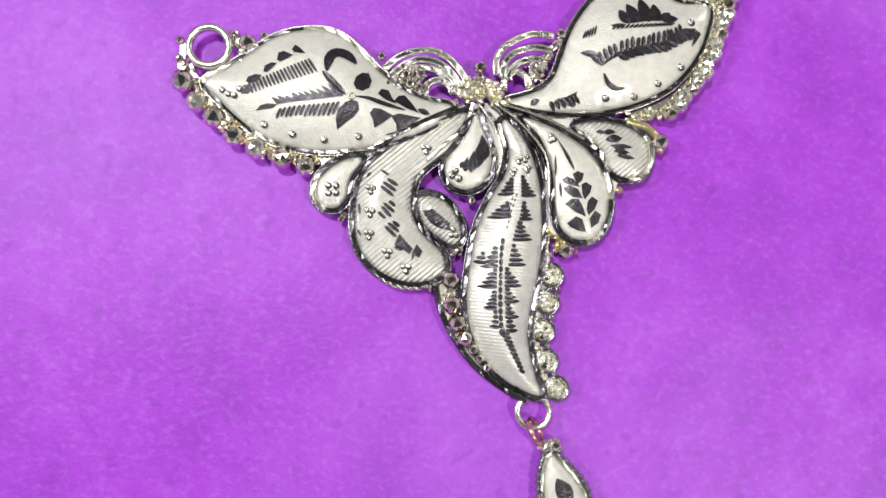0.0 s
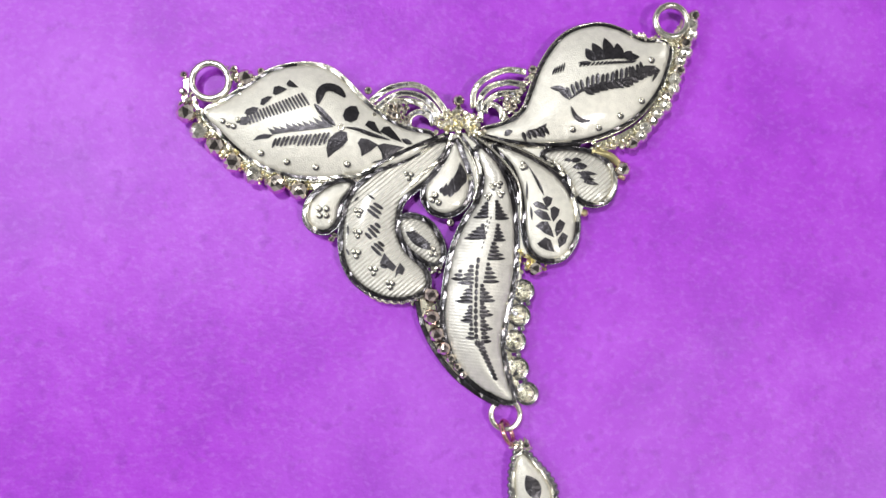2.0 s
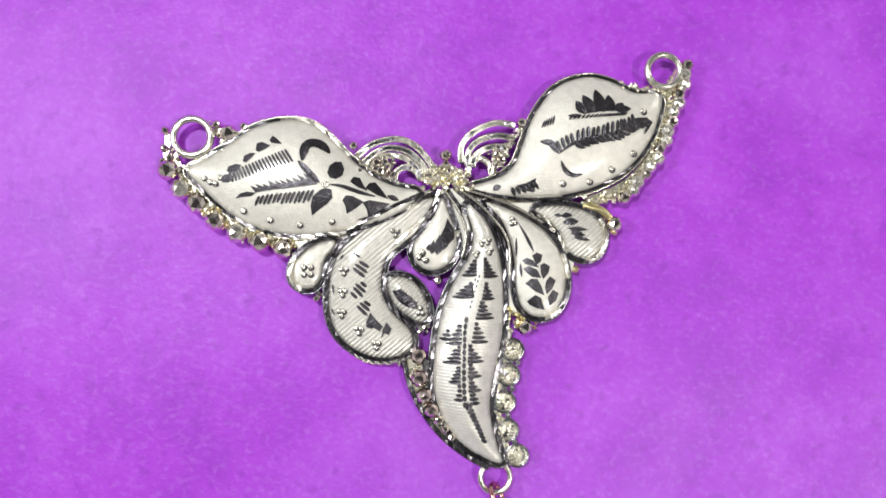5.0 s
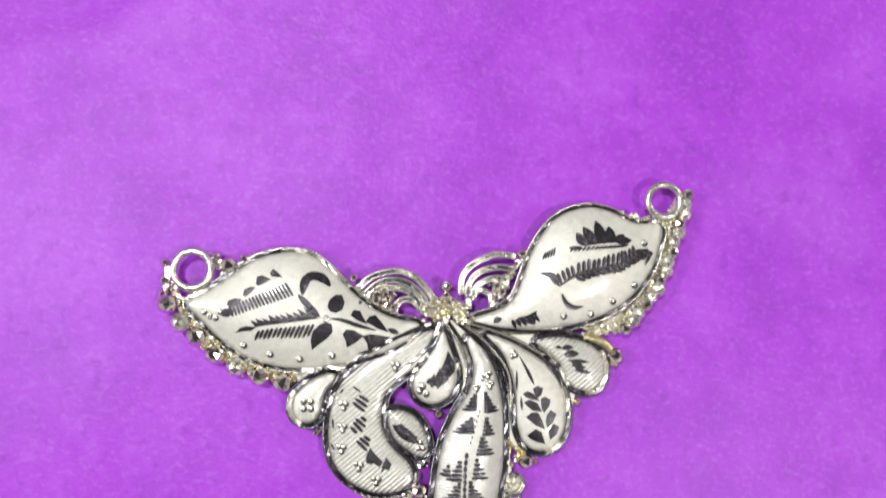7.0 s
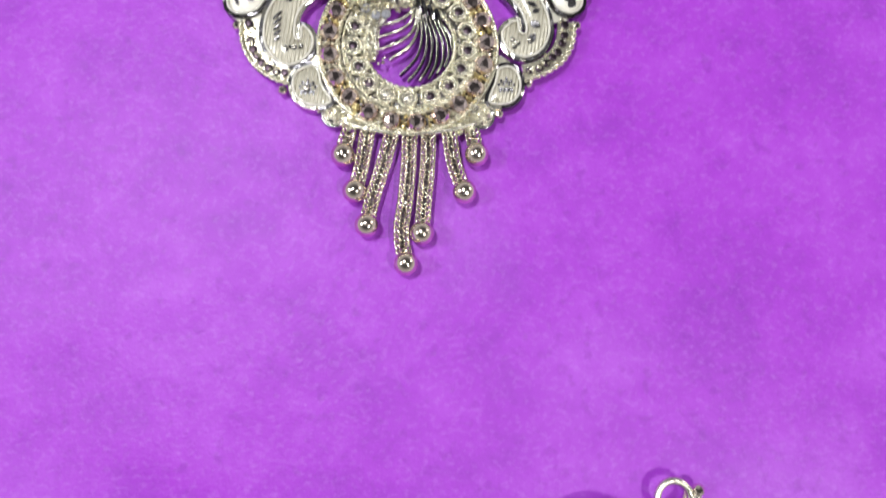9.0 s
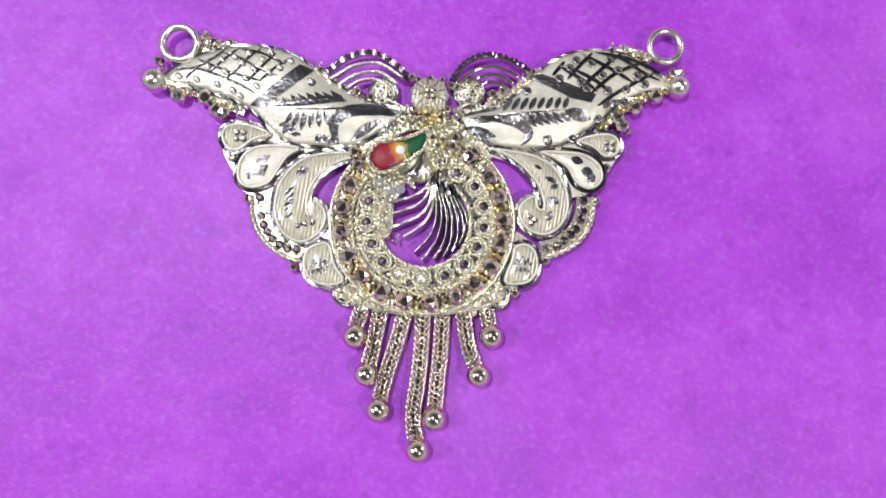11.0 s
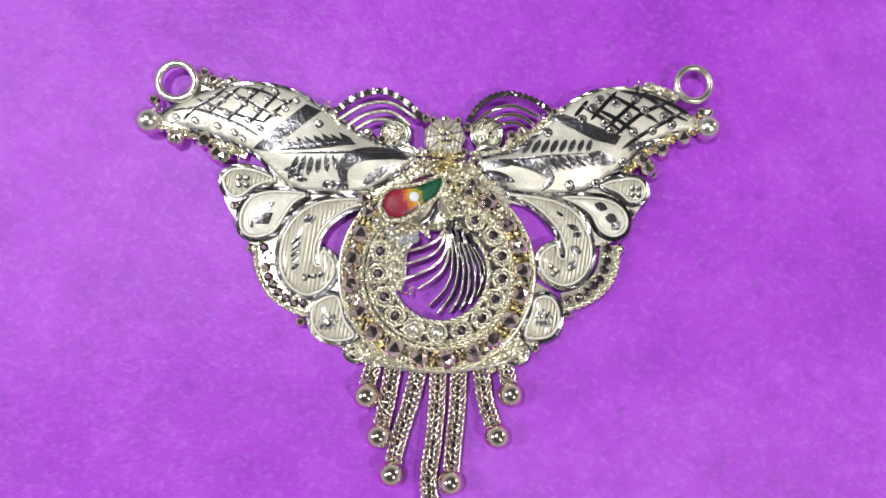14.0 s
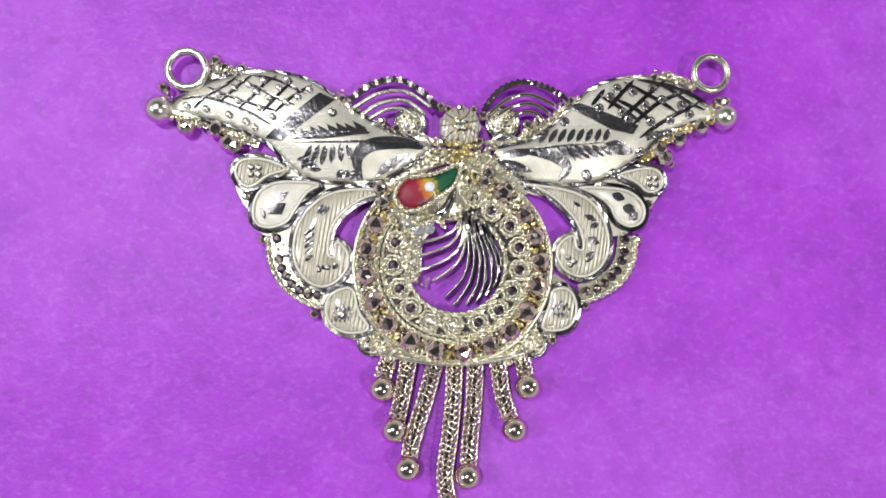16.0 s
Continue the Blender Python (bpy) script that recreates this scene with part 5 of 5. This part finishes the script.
    cells = [(10.78, 86.41), (12.82, 81.62), (15.32, 81.80), (17.82, 83.89), (13.96, 87.75), (15.02, 88.86), (16.10, 87.45), (17.17, 89.42), (18.25, 88.17), (19.06, 89.82), (19.87, 88.77), (20.68, 86.92), (21.76, 88.30), (22.58, 87.53), (18.79, 86.70), (16.64, 86.78), (15.66, 89.69), (20.41, 85.58)]
    # wider dark discs paint a shaded ring round these dots
    dots(rw, cells, 0.46, BOSS_SHADE, "boss_shade")
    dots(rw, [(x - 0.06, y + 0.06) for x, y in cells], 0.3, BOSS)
    dots(rw, [(12.82, 81.52)], 0.45)

    strip(top, [(-25.40, 87.08), (-24.38, 86.20), (-22.48, 85.55), (-19.96, 84.72), (-16.94, 83.59)], 0.8, 0.85, mat=WIRE)
    strip(top, [(25.96, 88.46), (24.48, 87.22), (22.03, 86.06), (19.87, 84.60), (18.15, 82.95)], 0.8, 0.85, mat=WIRE)
    strip(top, [(-22.13, 89.27), (-20.57, 89.95), (-17.92, 90.05)], 0.7, 0.85, mat=WIRE)
    strip(top, [(23.40, 90.25), (21.50, 90.99), (19.22, 91.06)], 0.7, 0.85, mat=WIRE)
    strip(top, [(-9.50, 87.42), (-6.90, 85.79), (-4.32, 84.63), (-1.22, 84.21)], 0.8, 0.85, mat=WIRE)
    strip(top, [(11.56, 88.19), (9.19, 86.25), (6.84, 84.69), (3.97, 84.07)], 0.8, 0.85, mat=WIRE)
    # hanging rings, end balls and side beads
    ring(top, -23.35, 89.99, 1.4, 1.65, 0.38)
    ring(top, 24.66, 91.55, 1.4, 1.6, 0.36)
    ball(top, -25.66, 86.31, 1.2, 1.25, END, "end_ball")
    ball(top, 26.06, 87.49, 1.2, 1.2, END, "end_ball")
    grains(top, [(-25.02, 87.35), (-24.39, 86.35), (-22.48, 85.55), (-19.96, 84.72), (-16.94, 83.69)], False, 130, 0.3, mat=WIRE, seed=1)
    grains(top, [(25.58, 88.71), (24.48, 87.22), (22.03, 86.17), (19.87, 84.76), (18.25, 83.11)], False, 130, 0.3, mat=GOLD, seed=2)
    grains(top, [(-21.58, 90.42), (-20.57, 90.05), (-19.42, 89.99), (-18.17, 90.04)], False, 70, 0.22, seed=3)
    grains(top, [(23.13, 90.24), (22.04, 90.90), (20.68, 91.17), (19.33, 91.12)], False, 80, 0.22, mat=WIRE, seed=4)
    for x, y, r in [(*p, 0.55) for p in [(-20.96, 91.02), (-18.58, 90.34), (-25.41, 88.36), (-20.18, 90.38), (25.58, 88.98), (19.33, 91.01), (26.29, 89.01)]] + [(*p, 0.85) for p in [(-23.34, 84.91), (-20.76, 84.79), (-19.02, 83.31), (-19.62, 83.60), (23.82, 86.55), (21.70, 85.30), (19.87, 84.28), (20.40, 83.44)]]:
        ball(top, x, y, 0.95, r)

    # ribbed arches, scrolls and the boss
    for line in ([(-9.09, 87.59), (-6.99, 89.23), (-4.43, 89.75), (-2.08, 88.48), (-0.86, 87.16)], [(3.29, 87.31), (4.73, 89.16), (6.83, 89.98), (9.16, 89.54), (11.08, 88.44)]):
        arch = rim(top, line, False, 0.5, 1.5, 0.6, CUT, 0.3, 0.05, "ribbed_arch", seed=61)
        path = spline(line, False, 0.27)
        for i in range(1, len(path) - 2, 2):
            v, f = sweep(lift([path[i], path[i + 1]], 1.5), False, [(-0.29, -0.2), (-0.29, 0.1), (0.29, 0.1), (0.29, -0.2)])
            part("rib", mesh_of("rib", v, f, (BEAD if i % 4 == 1 else POLISH) if line[0][0] < 0 else ROSE), arch)
    for k, line in enumerate(([(-8.67, 86.98), (-6.46, 88.42), (-3.90, 88.72), (-1.54, 87.34)], [(-7.94, 86.38), (-6.18, 87.59), (-3.88, 87.89), (-2.05, 86.69)], [(-7.12, 86.10), (-5.81, 86.98), (-4.12, 87.14), (-2.81, 86.25)], [(3.72, 86.90), (5.48, 88.34), (7.58, 88.84), (9.97, 87.87)], [(4.56, 86.83), (6.01, 87.72), (7.85, 88.00), (9.45, 87.11)], [(5.50, 86.54), (6.81, 87.22), (8.12, 87.17), (8.92, 86.45)])):
        wire(top, line, 0.2, 1.35 - 0.05 * (k % 3), name="arch_wire", mat=POLISH if k < 3 else BEAD)
    coin(top, -3.42, 85.91, 1.0, 1.35)
    coin(top, 5.09, 86.21, 1.0, 1.45)
    grains(top, [(-9.77, 87.93), (-8.97, 86.91), (-6.90, 85.79), (-5.34, 84.80), (-4.32, 84.74)], False, 110, 0.25, mat=WIRE, seed=5)
    grains(top, [(11.82, 88.47), (10.77, 87.63), (9.19, 86.25), (7.61, 85.67), (6.58, 84.47)], False, 110, 0.25, mat=WIRE, seed=6)
    for x, y in [(-5.99, 85.93), (-4.64, 85.35), (8.34, 86.43), (7.35, 86.08), (-9.61, 87.88), (11.40, 88.45), (-0.66, 87.48), (3.30, 86.78)]:
        ball(top, x, y, 1.2, 0.5)
    rim(top, [(-4.30, 84.11), (-3.55, 84.66), (-2.27, 84.91), (-1.32, 84.21)], False, 0.3, 1.2, 0.4, POLISH, name="scroll")
    rim(top, [(3.86, 84.38), (4.90, 85.05), (6.05, 84.98), (6.68, 84.37)], False, 0.3, 1.2, 0.4, POLISH, name="scroll")
    bx, by = 1.13, 85.65
    boss = Panel("boss", [(bx + (1.85 + 0.07 * math.cos(9 * a)) * math.cos(a), by + (1.85 + 0.07 * math.cos(9 * a)) * math.sin(a)) for a in np.linspace(0, 2 * math.pi, 72, endpoint=False)], top, 1.5, 0.6, mat=STRIPE_B)
    flower(boss, bx, by + 0.1, 0.3, 0.27)
    c = Cuts(boss, 9, GREY_MIRROR)
    for i in range(18):
        a = 2 * math.pi * i / 18
        deep = i % 2
        c.stroke((bx + (0.7 if deep else 1.1) * math.cos(a), by + (0.7 if deep else 1.1) * math.sin(a)), (bx + 1.8 * math.cos(a), by + 1.8 * math.sin(a)), 0.05 if deep else 0.025)
    c.done()
    grains(boss.ob, circle(bx, by, 0.62), True, 34, 0.1, (0.08, 0.16), 2.05, mat=GOLD, seed=41)
    grains(top, [(0.06, 84.01), (0.90, 83.73), (1.93, 83.97), (1.23, 83.11), (0.50, 82.88)], False, 70, 0.4, (0.12, 0.28), 1.6, mat=GOLD, seed=42)
    grains(top, [(-1.22, 84.21), (-0.16, 82.79), (1.25, 82.31), (2.69, 82.88), (3.97, 84.28)], False, 90, 0.5, (0.14, 0.3), 1.35, mat=WIRE, seed=7)
    for x, y in [(-0.45, 84.24), (2.92, 84.35), (1.25, 82.31), (0.01, 87.24), (1.15, 87.39), (2.35, 87.27)]:
        ball(top, x, y, 1.4, 0.42)

    # beaded half-round borders at both sides
    for line, edge, holes in (
        ([(-15.00, 75.30), (-14.73, 73.18), (-13.68, 71.30), (-12.00, 70.23), (-10.90, 69.84)], [(-15.85, 75.27), (-15.57, 72.96), (-14.41, 70.88), (-12.48, 69.52), (-10.87, 69.04)], [(-15.05, 75.09), (-14.84, 73.33), (-14.56, 72.43), (-13.67, 71.10), (-12.20, 70.17), (-11.35, 70.14), (-14.19, 71.79), (-12.96, 70.56)]),
        ([(16.77, 76.07), (16.46, 73.87), (15.51, 72.29), (13.94, 71.12), (12.37, 70.68)], [(17.62, 76.09), (17.36, 73.68), (16.25, 71.79), (14.36, 70.51), (12.38, 69.86)], [(16.56, 75.69), (16.51, 74.60), (16.30, 73.76), (15.83, 72.82), (14.67, 71.65), (13.94, 71.12), (12.95, 70.90), (15.30, 72.29)]),
    ):
        strip(top, line, 1.7, 1.0, mat=WIRE, name="border_strip", depth=0.5)
        rope(top, edge, 0.25, 1.1)
        grains(top, line, False, 60, 0.35, (0.1, 0.2), 1.05, mat=WIRE, seed=8)
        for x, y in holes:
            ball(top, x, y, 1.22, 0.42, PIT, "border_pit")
    for x, y in [(-11.60, 68.43), (-17.86, 78.87), (-16.28, 74.96), (12.90, 69.66), (9.91, 66.44), (17.84, 75.78), (18.90, 79.06), (-6.80, 66.20), (20.94, 82.93)]:
        ball(top, x, y, 0.8, 0.5)
    # joints behind the panels
    plate(top, [(-18.80, 80.16), (-15.37, 81.79), (-10.81, 80.29), (-6.76, 80.31), (-5.98, 79.51), (-8.73, 78.30), (-9.71, 77.26), (-10.65, 74.79), (-13.64, 74.72), (-16.65, 75.66), (-17.45, 77.15)], 0.9, mat=BRUSHED)
    plate(top, [(19.86, 80.51), (16.65, 81.74), (11.88, 80.65), (7.67, 80.73), (7.42, 79.89), (9.78, 79.23), (11.37, 77.81), (12.18, 75.33), (15.08, 75.92), (17.20, 76.49), (18.53, 78.10)], 0.9, mat=BRUSHED)
    plate(top, [(-9.06, 71.79), (-10.51, 70.25), (-10.42, 67.25), (-7.40, 66.30), (-5.36, 64.83), (-3.35, 64.85), (-5.96, 68.83), (-7.65, 71.82)], 0.9, mat=WIRE)
    plate(top, [(10.48, 72.19), (11.95, 70.67), (11.97, 68.11), (9.39, 66.54), (8.11, 65.00), (5.28, 64.96), (8.32, 69.07), (9.43, 72.17)], 0.9, mat=WIRE)

    plate(top, [(-6.50, 80.11), (-3.75, 82.16), (-0.69, 83.29), (3.20, 83.42), (6.09, 82.05), (8.46, 80.55), (5.60, 79.32), (0.65, 80.74), (-4.19, 79.05)], 0.85, mat=WIRE)
    grains(top, [(-6.25, 80.12), (-3.74, 81.74), (-0.68, 82.88), (3.21, 83.00), (6.09, 81.84), (8.20, 80.54)], False, 190, 0.45, (0.12, 0.28), 1.05, mat=WIRE, seed=31)
    # round medallion
    mx, my = 0.74, 73.11
    verts, faces = [], []
    for i in range(72):
        a = 2 * math.pi * i / 72
        for r, z in ((4.35, 0.5), (4.35, 0.95), (8.85, 0.95), (8.85, 0.5)):
            verts.append((mx + 0.25 * (r < 5) + r * math.cos(a), my + r * math.sin(a), z))
    for i in range(72):
        for j in range(3):
            faces.append([i * 4 + j, i * 4 + j + 1, (i + 1) % 72 * 4 + j + 1, (i + 1) % 72 * 4 + j][::-1])
    med = part("medallion", mesh_of("medallion", verts, faces, CUT), top, "round filigree medallion ringed with faceted beads")
    wire(med, circle(mx, my, 8.95, 20), 0.16, 1.3, True, WIRE, "outer_ring")
    rope(med, circle(mx, my, 8.68, 20), 0.15, 1.3, True)
    grains(med, circle(mx, my, 8.8, 20), True, 110, 0.1, (0.08, 0.16), 1.3, mat=WIRE, seed=77)
    rope(med, circle(mx, my, 6.95, 20), 0.24, 1.35, True)
    rope(med, circle(mx + 0.2, my, 4.5, 20), 0.24, 1.4, True)
    rope(med, circle(mx + 0.1, my, 6.55, 20), 0.16, 1.25, True)
    beads = [(5.18, 79.68), (7.36, 77.91), (8.34, 75.85), (8.80, 73.53), (8.57, 71.19), (7.46, 68.85), (5.94, 67.12), (4.00, 66.07), (1.64, 65.57), (-0.76, 65.62), (-2.92, 66.44), (-4.89, 67.77), (-6.16, 69.72), (-6.89, 71.99), (-7.07, 74.29), (-6.63, 76.67)]
    around = sorted(math.atan2(y - my, x - mx) for x, y in beads)
    for i, a in enumerate(around):
        x, y = mx + 7.85 * math.cos(a), my + 7.85 * math.sin(a)
        ball(med, x, y, 1.35, 1.0, FACET_ROSE, "bead")
        b = around[(i + 1) % len(around)] + (2 * math.pi if i == len(around) - 1 else 0)
        for m in ((a + b) / 2,) if b - a < 0.6 else np.arange(a + 0.2, b - 0.1, 0.17):
            p, q = (mx + 7.2 * math.cos(m), my + 7.2 * math.sin(m)), (mx + 8.6 * math.cos(m), my + 8.6 * math.sin(m))
            grains(med, [p, q], False, 13, 0.16, (0.12, 0.24), 1.3, mat=GOLD if i % 3 else WIRE, name="claw", seed=i)
    for k, (x, y) in enumerate([(2.43, 79.22), (4.12, 78.02), (5.81, 76.67), (6.68, 74.77), (6.72, 72.70), (6.08, 70.82), (4.87, 69.05), (3.03, 67.93), (0.77, 67.68), (-1.33, 68.05), (-3.05, 69.13), (-4.06, 70.84), (-4.68, 72.92), (-4.49, 74.98)]):
        ro = rope(med, circle(x, y, 0.84, 11), 0.21, 1.4, True, WIRE, "rosette")
        rope(ro, circle(x, y, 0.52, 9), 0.13, 1.5, True, POLISH, "rosette_wire")
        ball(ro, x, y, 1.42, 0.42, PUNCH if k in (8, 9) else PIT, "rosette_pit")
    for r, count in ((4.75, 160), (5.5, 150), (6.35, 230), (7.15, 180)):
        grains(med, circle(mx + 0.1, my, r, 20), True, count, 0.14, (0.1, 0.2), 1.15, mat=WIRE, seed=int(r * 10))
    # swept feather blades across the opening
    for k, line in enumerate((
        [(1.36, 77.30), (0.62, 76.14), (-0.86, 75.37), (-2.29, 75.02)], [(1.47, 77.04), (0.89, 75.42), (-0.37, 74.51), (-2.25, 73.84)], [(1.63, 76.94), (1.32, 74.87), (0.06, 73.55), (-2.42, 72.46)], [(1.79, 76.79), (1.68, 74.62), (0.84, 73.00), (-1.07, 71.62)],
        [(1.95, 76.69), (2.16, 74.12), (1.64, 71.94), (-0.01, 70.07)], [(2.21, 76.54), (2.68, 73.87), (2.22, 71.45), (0.82, 69.47)], [(2.47, 76.40), (3.14, 73.89), (2.99, 71.47), (1.95, 69.55)], [(2.83, 76.30), (3.61, 73.90), (3.61, 71.48), (2.87, 69.82)],
        [(3.25, 76.21), (4.13, 73.91), (4.27, 71.75), (3.68, 70.41)], [(3.67, 76.02), (4.64, 73.92), (4.83, 72.28), (4.44, 71.09)], [(4.09, 75.72), (4.95, 74.19), (5.23, 72.86)],
    )):
        # right-hand blades get the dark metal: their shade is in the colour
        blade = rim(med, line, False, 0.28 if k < 4 else 0.24, 1.5 - 0.03 * k, 0.75, POLISH if k < 4 else DEEP, 0.5, 0.05, "feather_blade", seed=90 + k, shine=0.0 if k < 4 else 0.25)
        wire(blade, [(x - 0.11, y - 0.03) for x, y in line], 0.045, 1.56 - 0.03 * k, name="blade_edge", mat=POLISH)
    for k, (a, b) in enumerate(([(1.61, 77.82), (1.96, 76.28)], [(2.18, 77.63), (2.63, 75.99)], [(2.81, 77.24), (3.26, 75.80)], [(3.45, 76.84), (3.99, 75.61)])):
        rim(med, [a, b], False, 0.4, 1.75, 0.9, DEEP, 0.4, 0.05, "quill", seed=120 + k, shine=0.2)
    plate(med, [(-3.68, 77.20), (-1.10, 77.59), (-1.37, 76.02), (-2.07, 75.07), (-2.14, 73.62), (-2.21, 72.38), (-2.90, 71.43), (-3.76, 72.75), (-4.03, 75.01)], 1.12, 0.5, SATIN, "breast_plate")
    grains(med, [(-2.53, 76.91), (-3.12, 75.55), (-3.07, 73.90), (-2.92, 72.25)], False, 150, 0.5, (0.1, 0.22), 1.15, seed=78)
    for k, line in enumerate(([(-1.40, 76.94), (-2.29, 75.47), (-2.45, 73.60), (-2.60, 71.64)], [(-2.23, 77.13), (-3.01, 75.55), (-3.17, 73.69), (-3.22, 71.73)])):
        rope(med, line, 0.17, 1.35, False, POLISH)
    # peacock neck and enamel eye
    neck = Panel("neck", [(1.42, 81.38), (2.07, 79.74), (1.79, 77.92), (0.72, 77.01), (-1.08, 77.17), (-2.82, 77.44), (-4.16, 77.91), (-4.50, 79.45), (-3.72, 80.81), (-1.43, 81.81), (0.63, 82.29)], top, 1.3, 0.6, mat=WIRE)
    grains(neck.ob, [(-4.15, 77.50), (-2.10, 76.94), (0.46, 77.21), (1.88, 78.70), (1.84, 80.77)], False, 80, 0.45, (0.12, 0.26), 1.75, mat=WIRE, seed=20)
    Panel("enamel_eye", [(-4.34, 78.94), (-4.20, 79.82), (-3.66, 80.45), (-2.58, 80.64), (-1.15, 80.84), (-0.13, 81.33), (0.74, 81.72), (0.90, 81.37), (0.45, 80.37), (-0.36, 79.67), (-1.11, 79.03), (-1.98, 78.49), (-2.94, 78.10), (-3.81, 78.18)], neck.ob, 2.1, 0.2, 1.5, enamel(*[(-4.19, 79.25), (0.80, 81.47)]), "glossy red, yellow and green enamel")
    Panel("pale_enamel", [(-2.74, 78.36), (-2.34, 78.99), (-1.73, 78.91), (-1.12, 79.44), (-0.76, 79.45), (-1.37, 78.97), (-1.98, 78.54)], neck.ob, 2.16, 0.2, 1.5, LILAC, "greyish lilac enamel")
    Panel("brow_enamel", [(-1.98, 81.28), (-1.17, 81.77), (0.06, 82.12), (0.17, 81.86), (-0.75, 81.47), (-1.57, 81.08)], neck.ob, 1.95, 0.2, 1.2, MAROON, "dark maroon enamel")
    ball(neck.ob, -1.60, 79.94, 2.33, 0.46, ball_mesh("white_dot", WHITE, 3, False, 0.35), "white_dot")
    wire(neck.ob, [(-1.49, 79.64), (-1.12, 79.34), (-1.11, 78.72)], 0.06, 2.42, mat=WHITE, name="white_line")
    rope(neck.ob, [(-4.64, 78.78), (-4.46, 79.86), (-3.76, 80.71), (-2.54, 80.90), (-1.16, 81.15), (0.02, 81.65), (0.89, 82.09), (1.21, 81.58), (0.66, 80.16), (-0.20, 79.42), (-1.06, 78.72), (-1.97, 78.13), (-3.03, 77.74), (-4.06, 77.87)], 0.2, 2.1, True)
    beak = Panel("beak", [(0.82, 79.96), (0.64, 78.56), (0.04, 77.51), (-0.82, 77.18), (-1.09, 77.69), (-0.28, 78.53), (0.31, 79.59)], neck.ob, 1.9, 0.5, 1.4, CUT)
    for x, y in [(-1.47, 76.24), (-3.47, 76.80), (-2.49, 76.11)]:
        ball(top, x, y, 1.5, 0.5, ball_mesh("clear_stone", PEARL, 2, True, 0.6), "clear_stone")
    grains(top, [(-5.46, 79.01), (-4.14, 77.25), (-3.59, 75.47), (-3.29, 73.44), (-2.39, 71.42)], False, 110, 0.5, (0.12, 0.28), 1.35, mat=WIRE, seed=21)
    grains(top, [(1.42, 81.28), (2.99, 80.28), (4.55, 79.81), (6.66, 77.79)], False, 110, 0.55, (0.12, 0.3), 1.3, mat=WIRE, seed=22)
    for x, y in [(3.75, 81.45), (5.59, 80.10), (3.40, 80.56), (-5.99, 79.77), (-5.70, 78.49)]:
        ball(top, x, y, 1.5, 0.72)

    # lower gallery and tassels
    grains(top, [(-7.53, 67.29), (-6.40, 66.21), (-4.87, 65.43), (-3.36, 65.05)], False, 120, 0.4, (0.12, 0.28), 1.02, mat=WIRE, seed=33)
    grains(top, [(9.38, 67.66), (8.35, 66.63), (6.82, 65.59), (5.18, 65.16)], False, 120, 0.4, (0.12, 0.28), 1.02, mat=WIRE, seed=34)
    coin(top, -6.49, 66.01, 0.9, 1.15)
    coin(top, 8.15, 66.11, 0.9, 1.2)
    wire(top, [(-5.88, 65.42), (-3.35, 64.60), (0.96, 64.20), (5.29, 64.71), (7.59, 65.40)], 0.28, 1.1, mat=POLISH, name="gallery_wire")
    grains(top, [(-5.62, 65.22), (-2.34, 64.86), (0.95, 64.71), (4.26, 64.95), (6.82, 65.29)], False, 150, 0.35, (0.12, 0.28), 1.0, mat=WIRE, seed=23)
    for line in ([(-4.95, 64.43), (-5.32, 63.23), (-5.49, 61.94)], [(-3.14, 64.45), (-3.67, 61.11), (-4.30, 58.38)], [(-0.72, 64.48), (-1.51, 61.28), (-2.59, 57.65), (-3.08, 55.04)], [(2.89, 64.53), (2.79, 60.92), (2.50, 57.43), (2.30, 54.32)], [(4.88, 64.55), (5.44, 61.34), (6.45, 58.45)], [(7.13, 64.88), (7.41, 63.57), (7.63, 62.22)]):
        tassel(top, line, 1.18)
    tassel(top, [(1.00, 64.51), (0.92, 60.90), (0.63, 57.42), (0.28, 54.46)] + [(0.77, 51.32)], 1.18)
    return top


peacock_pendant()
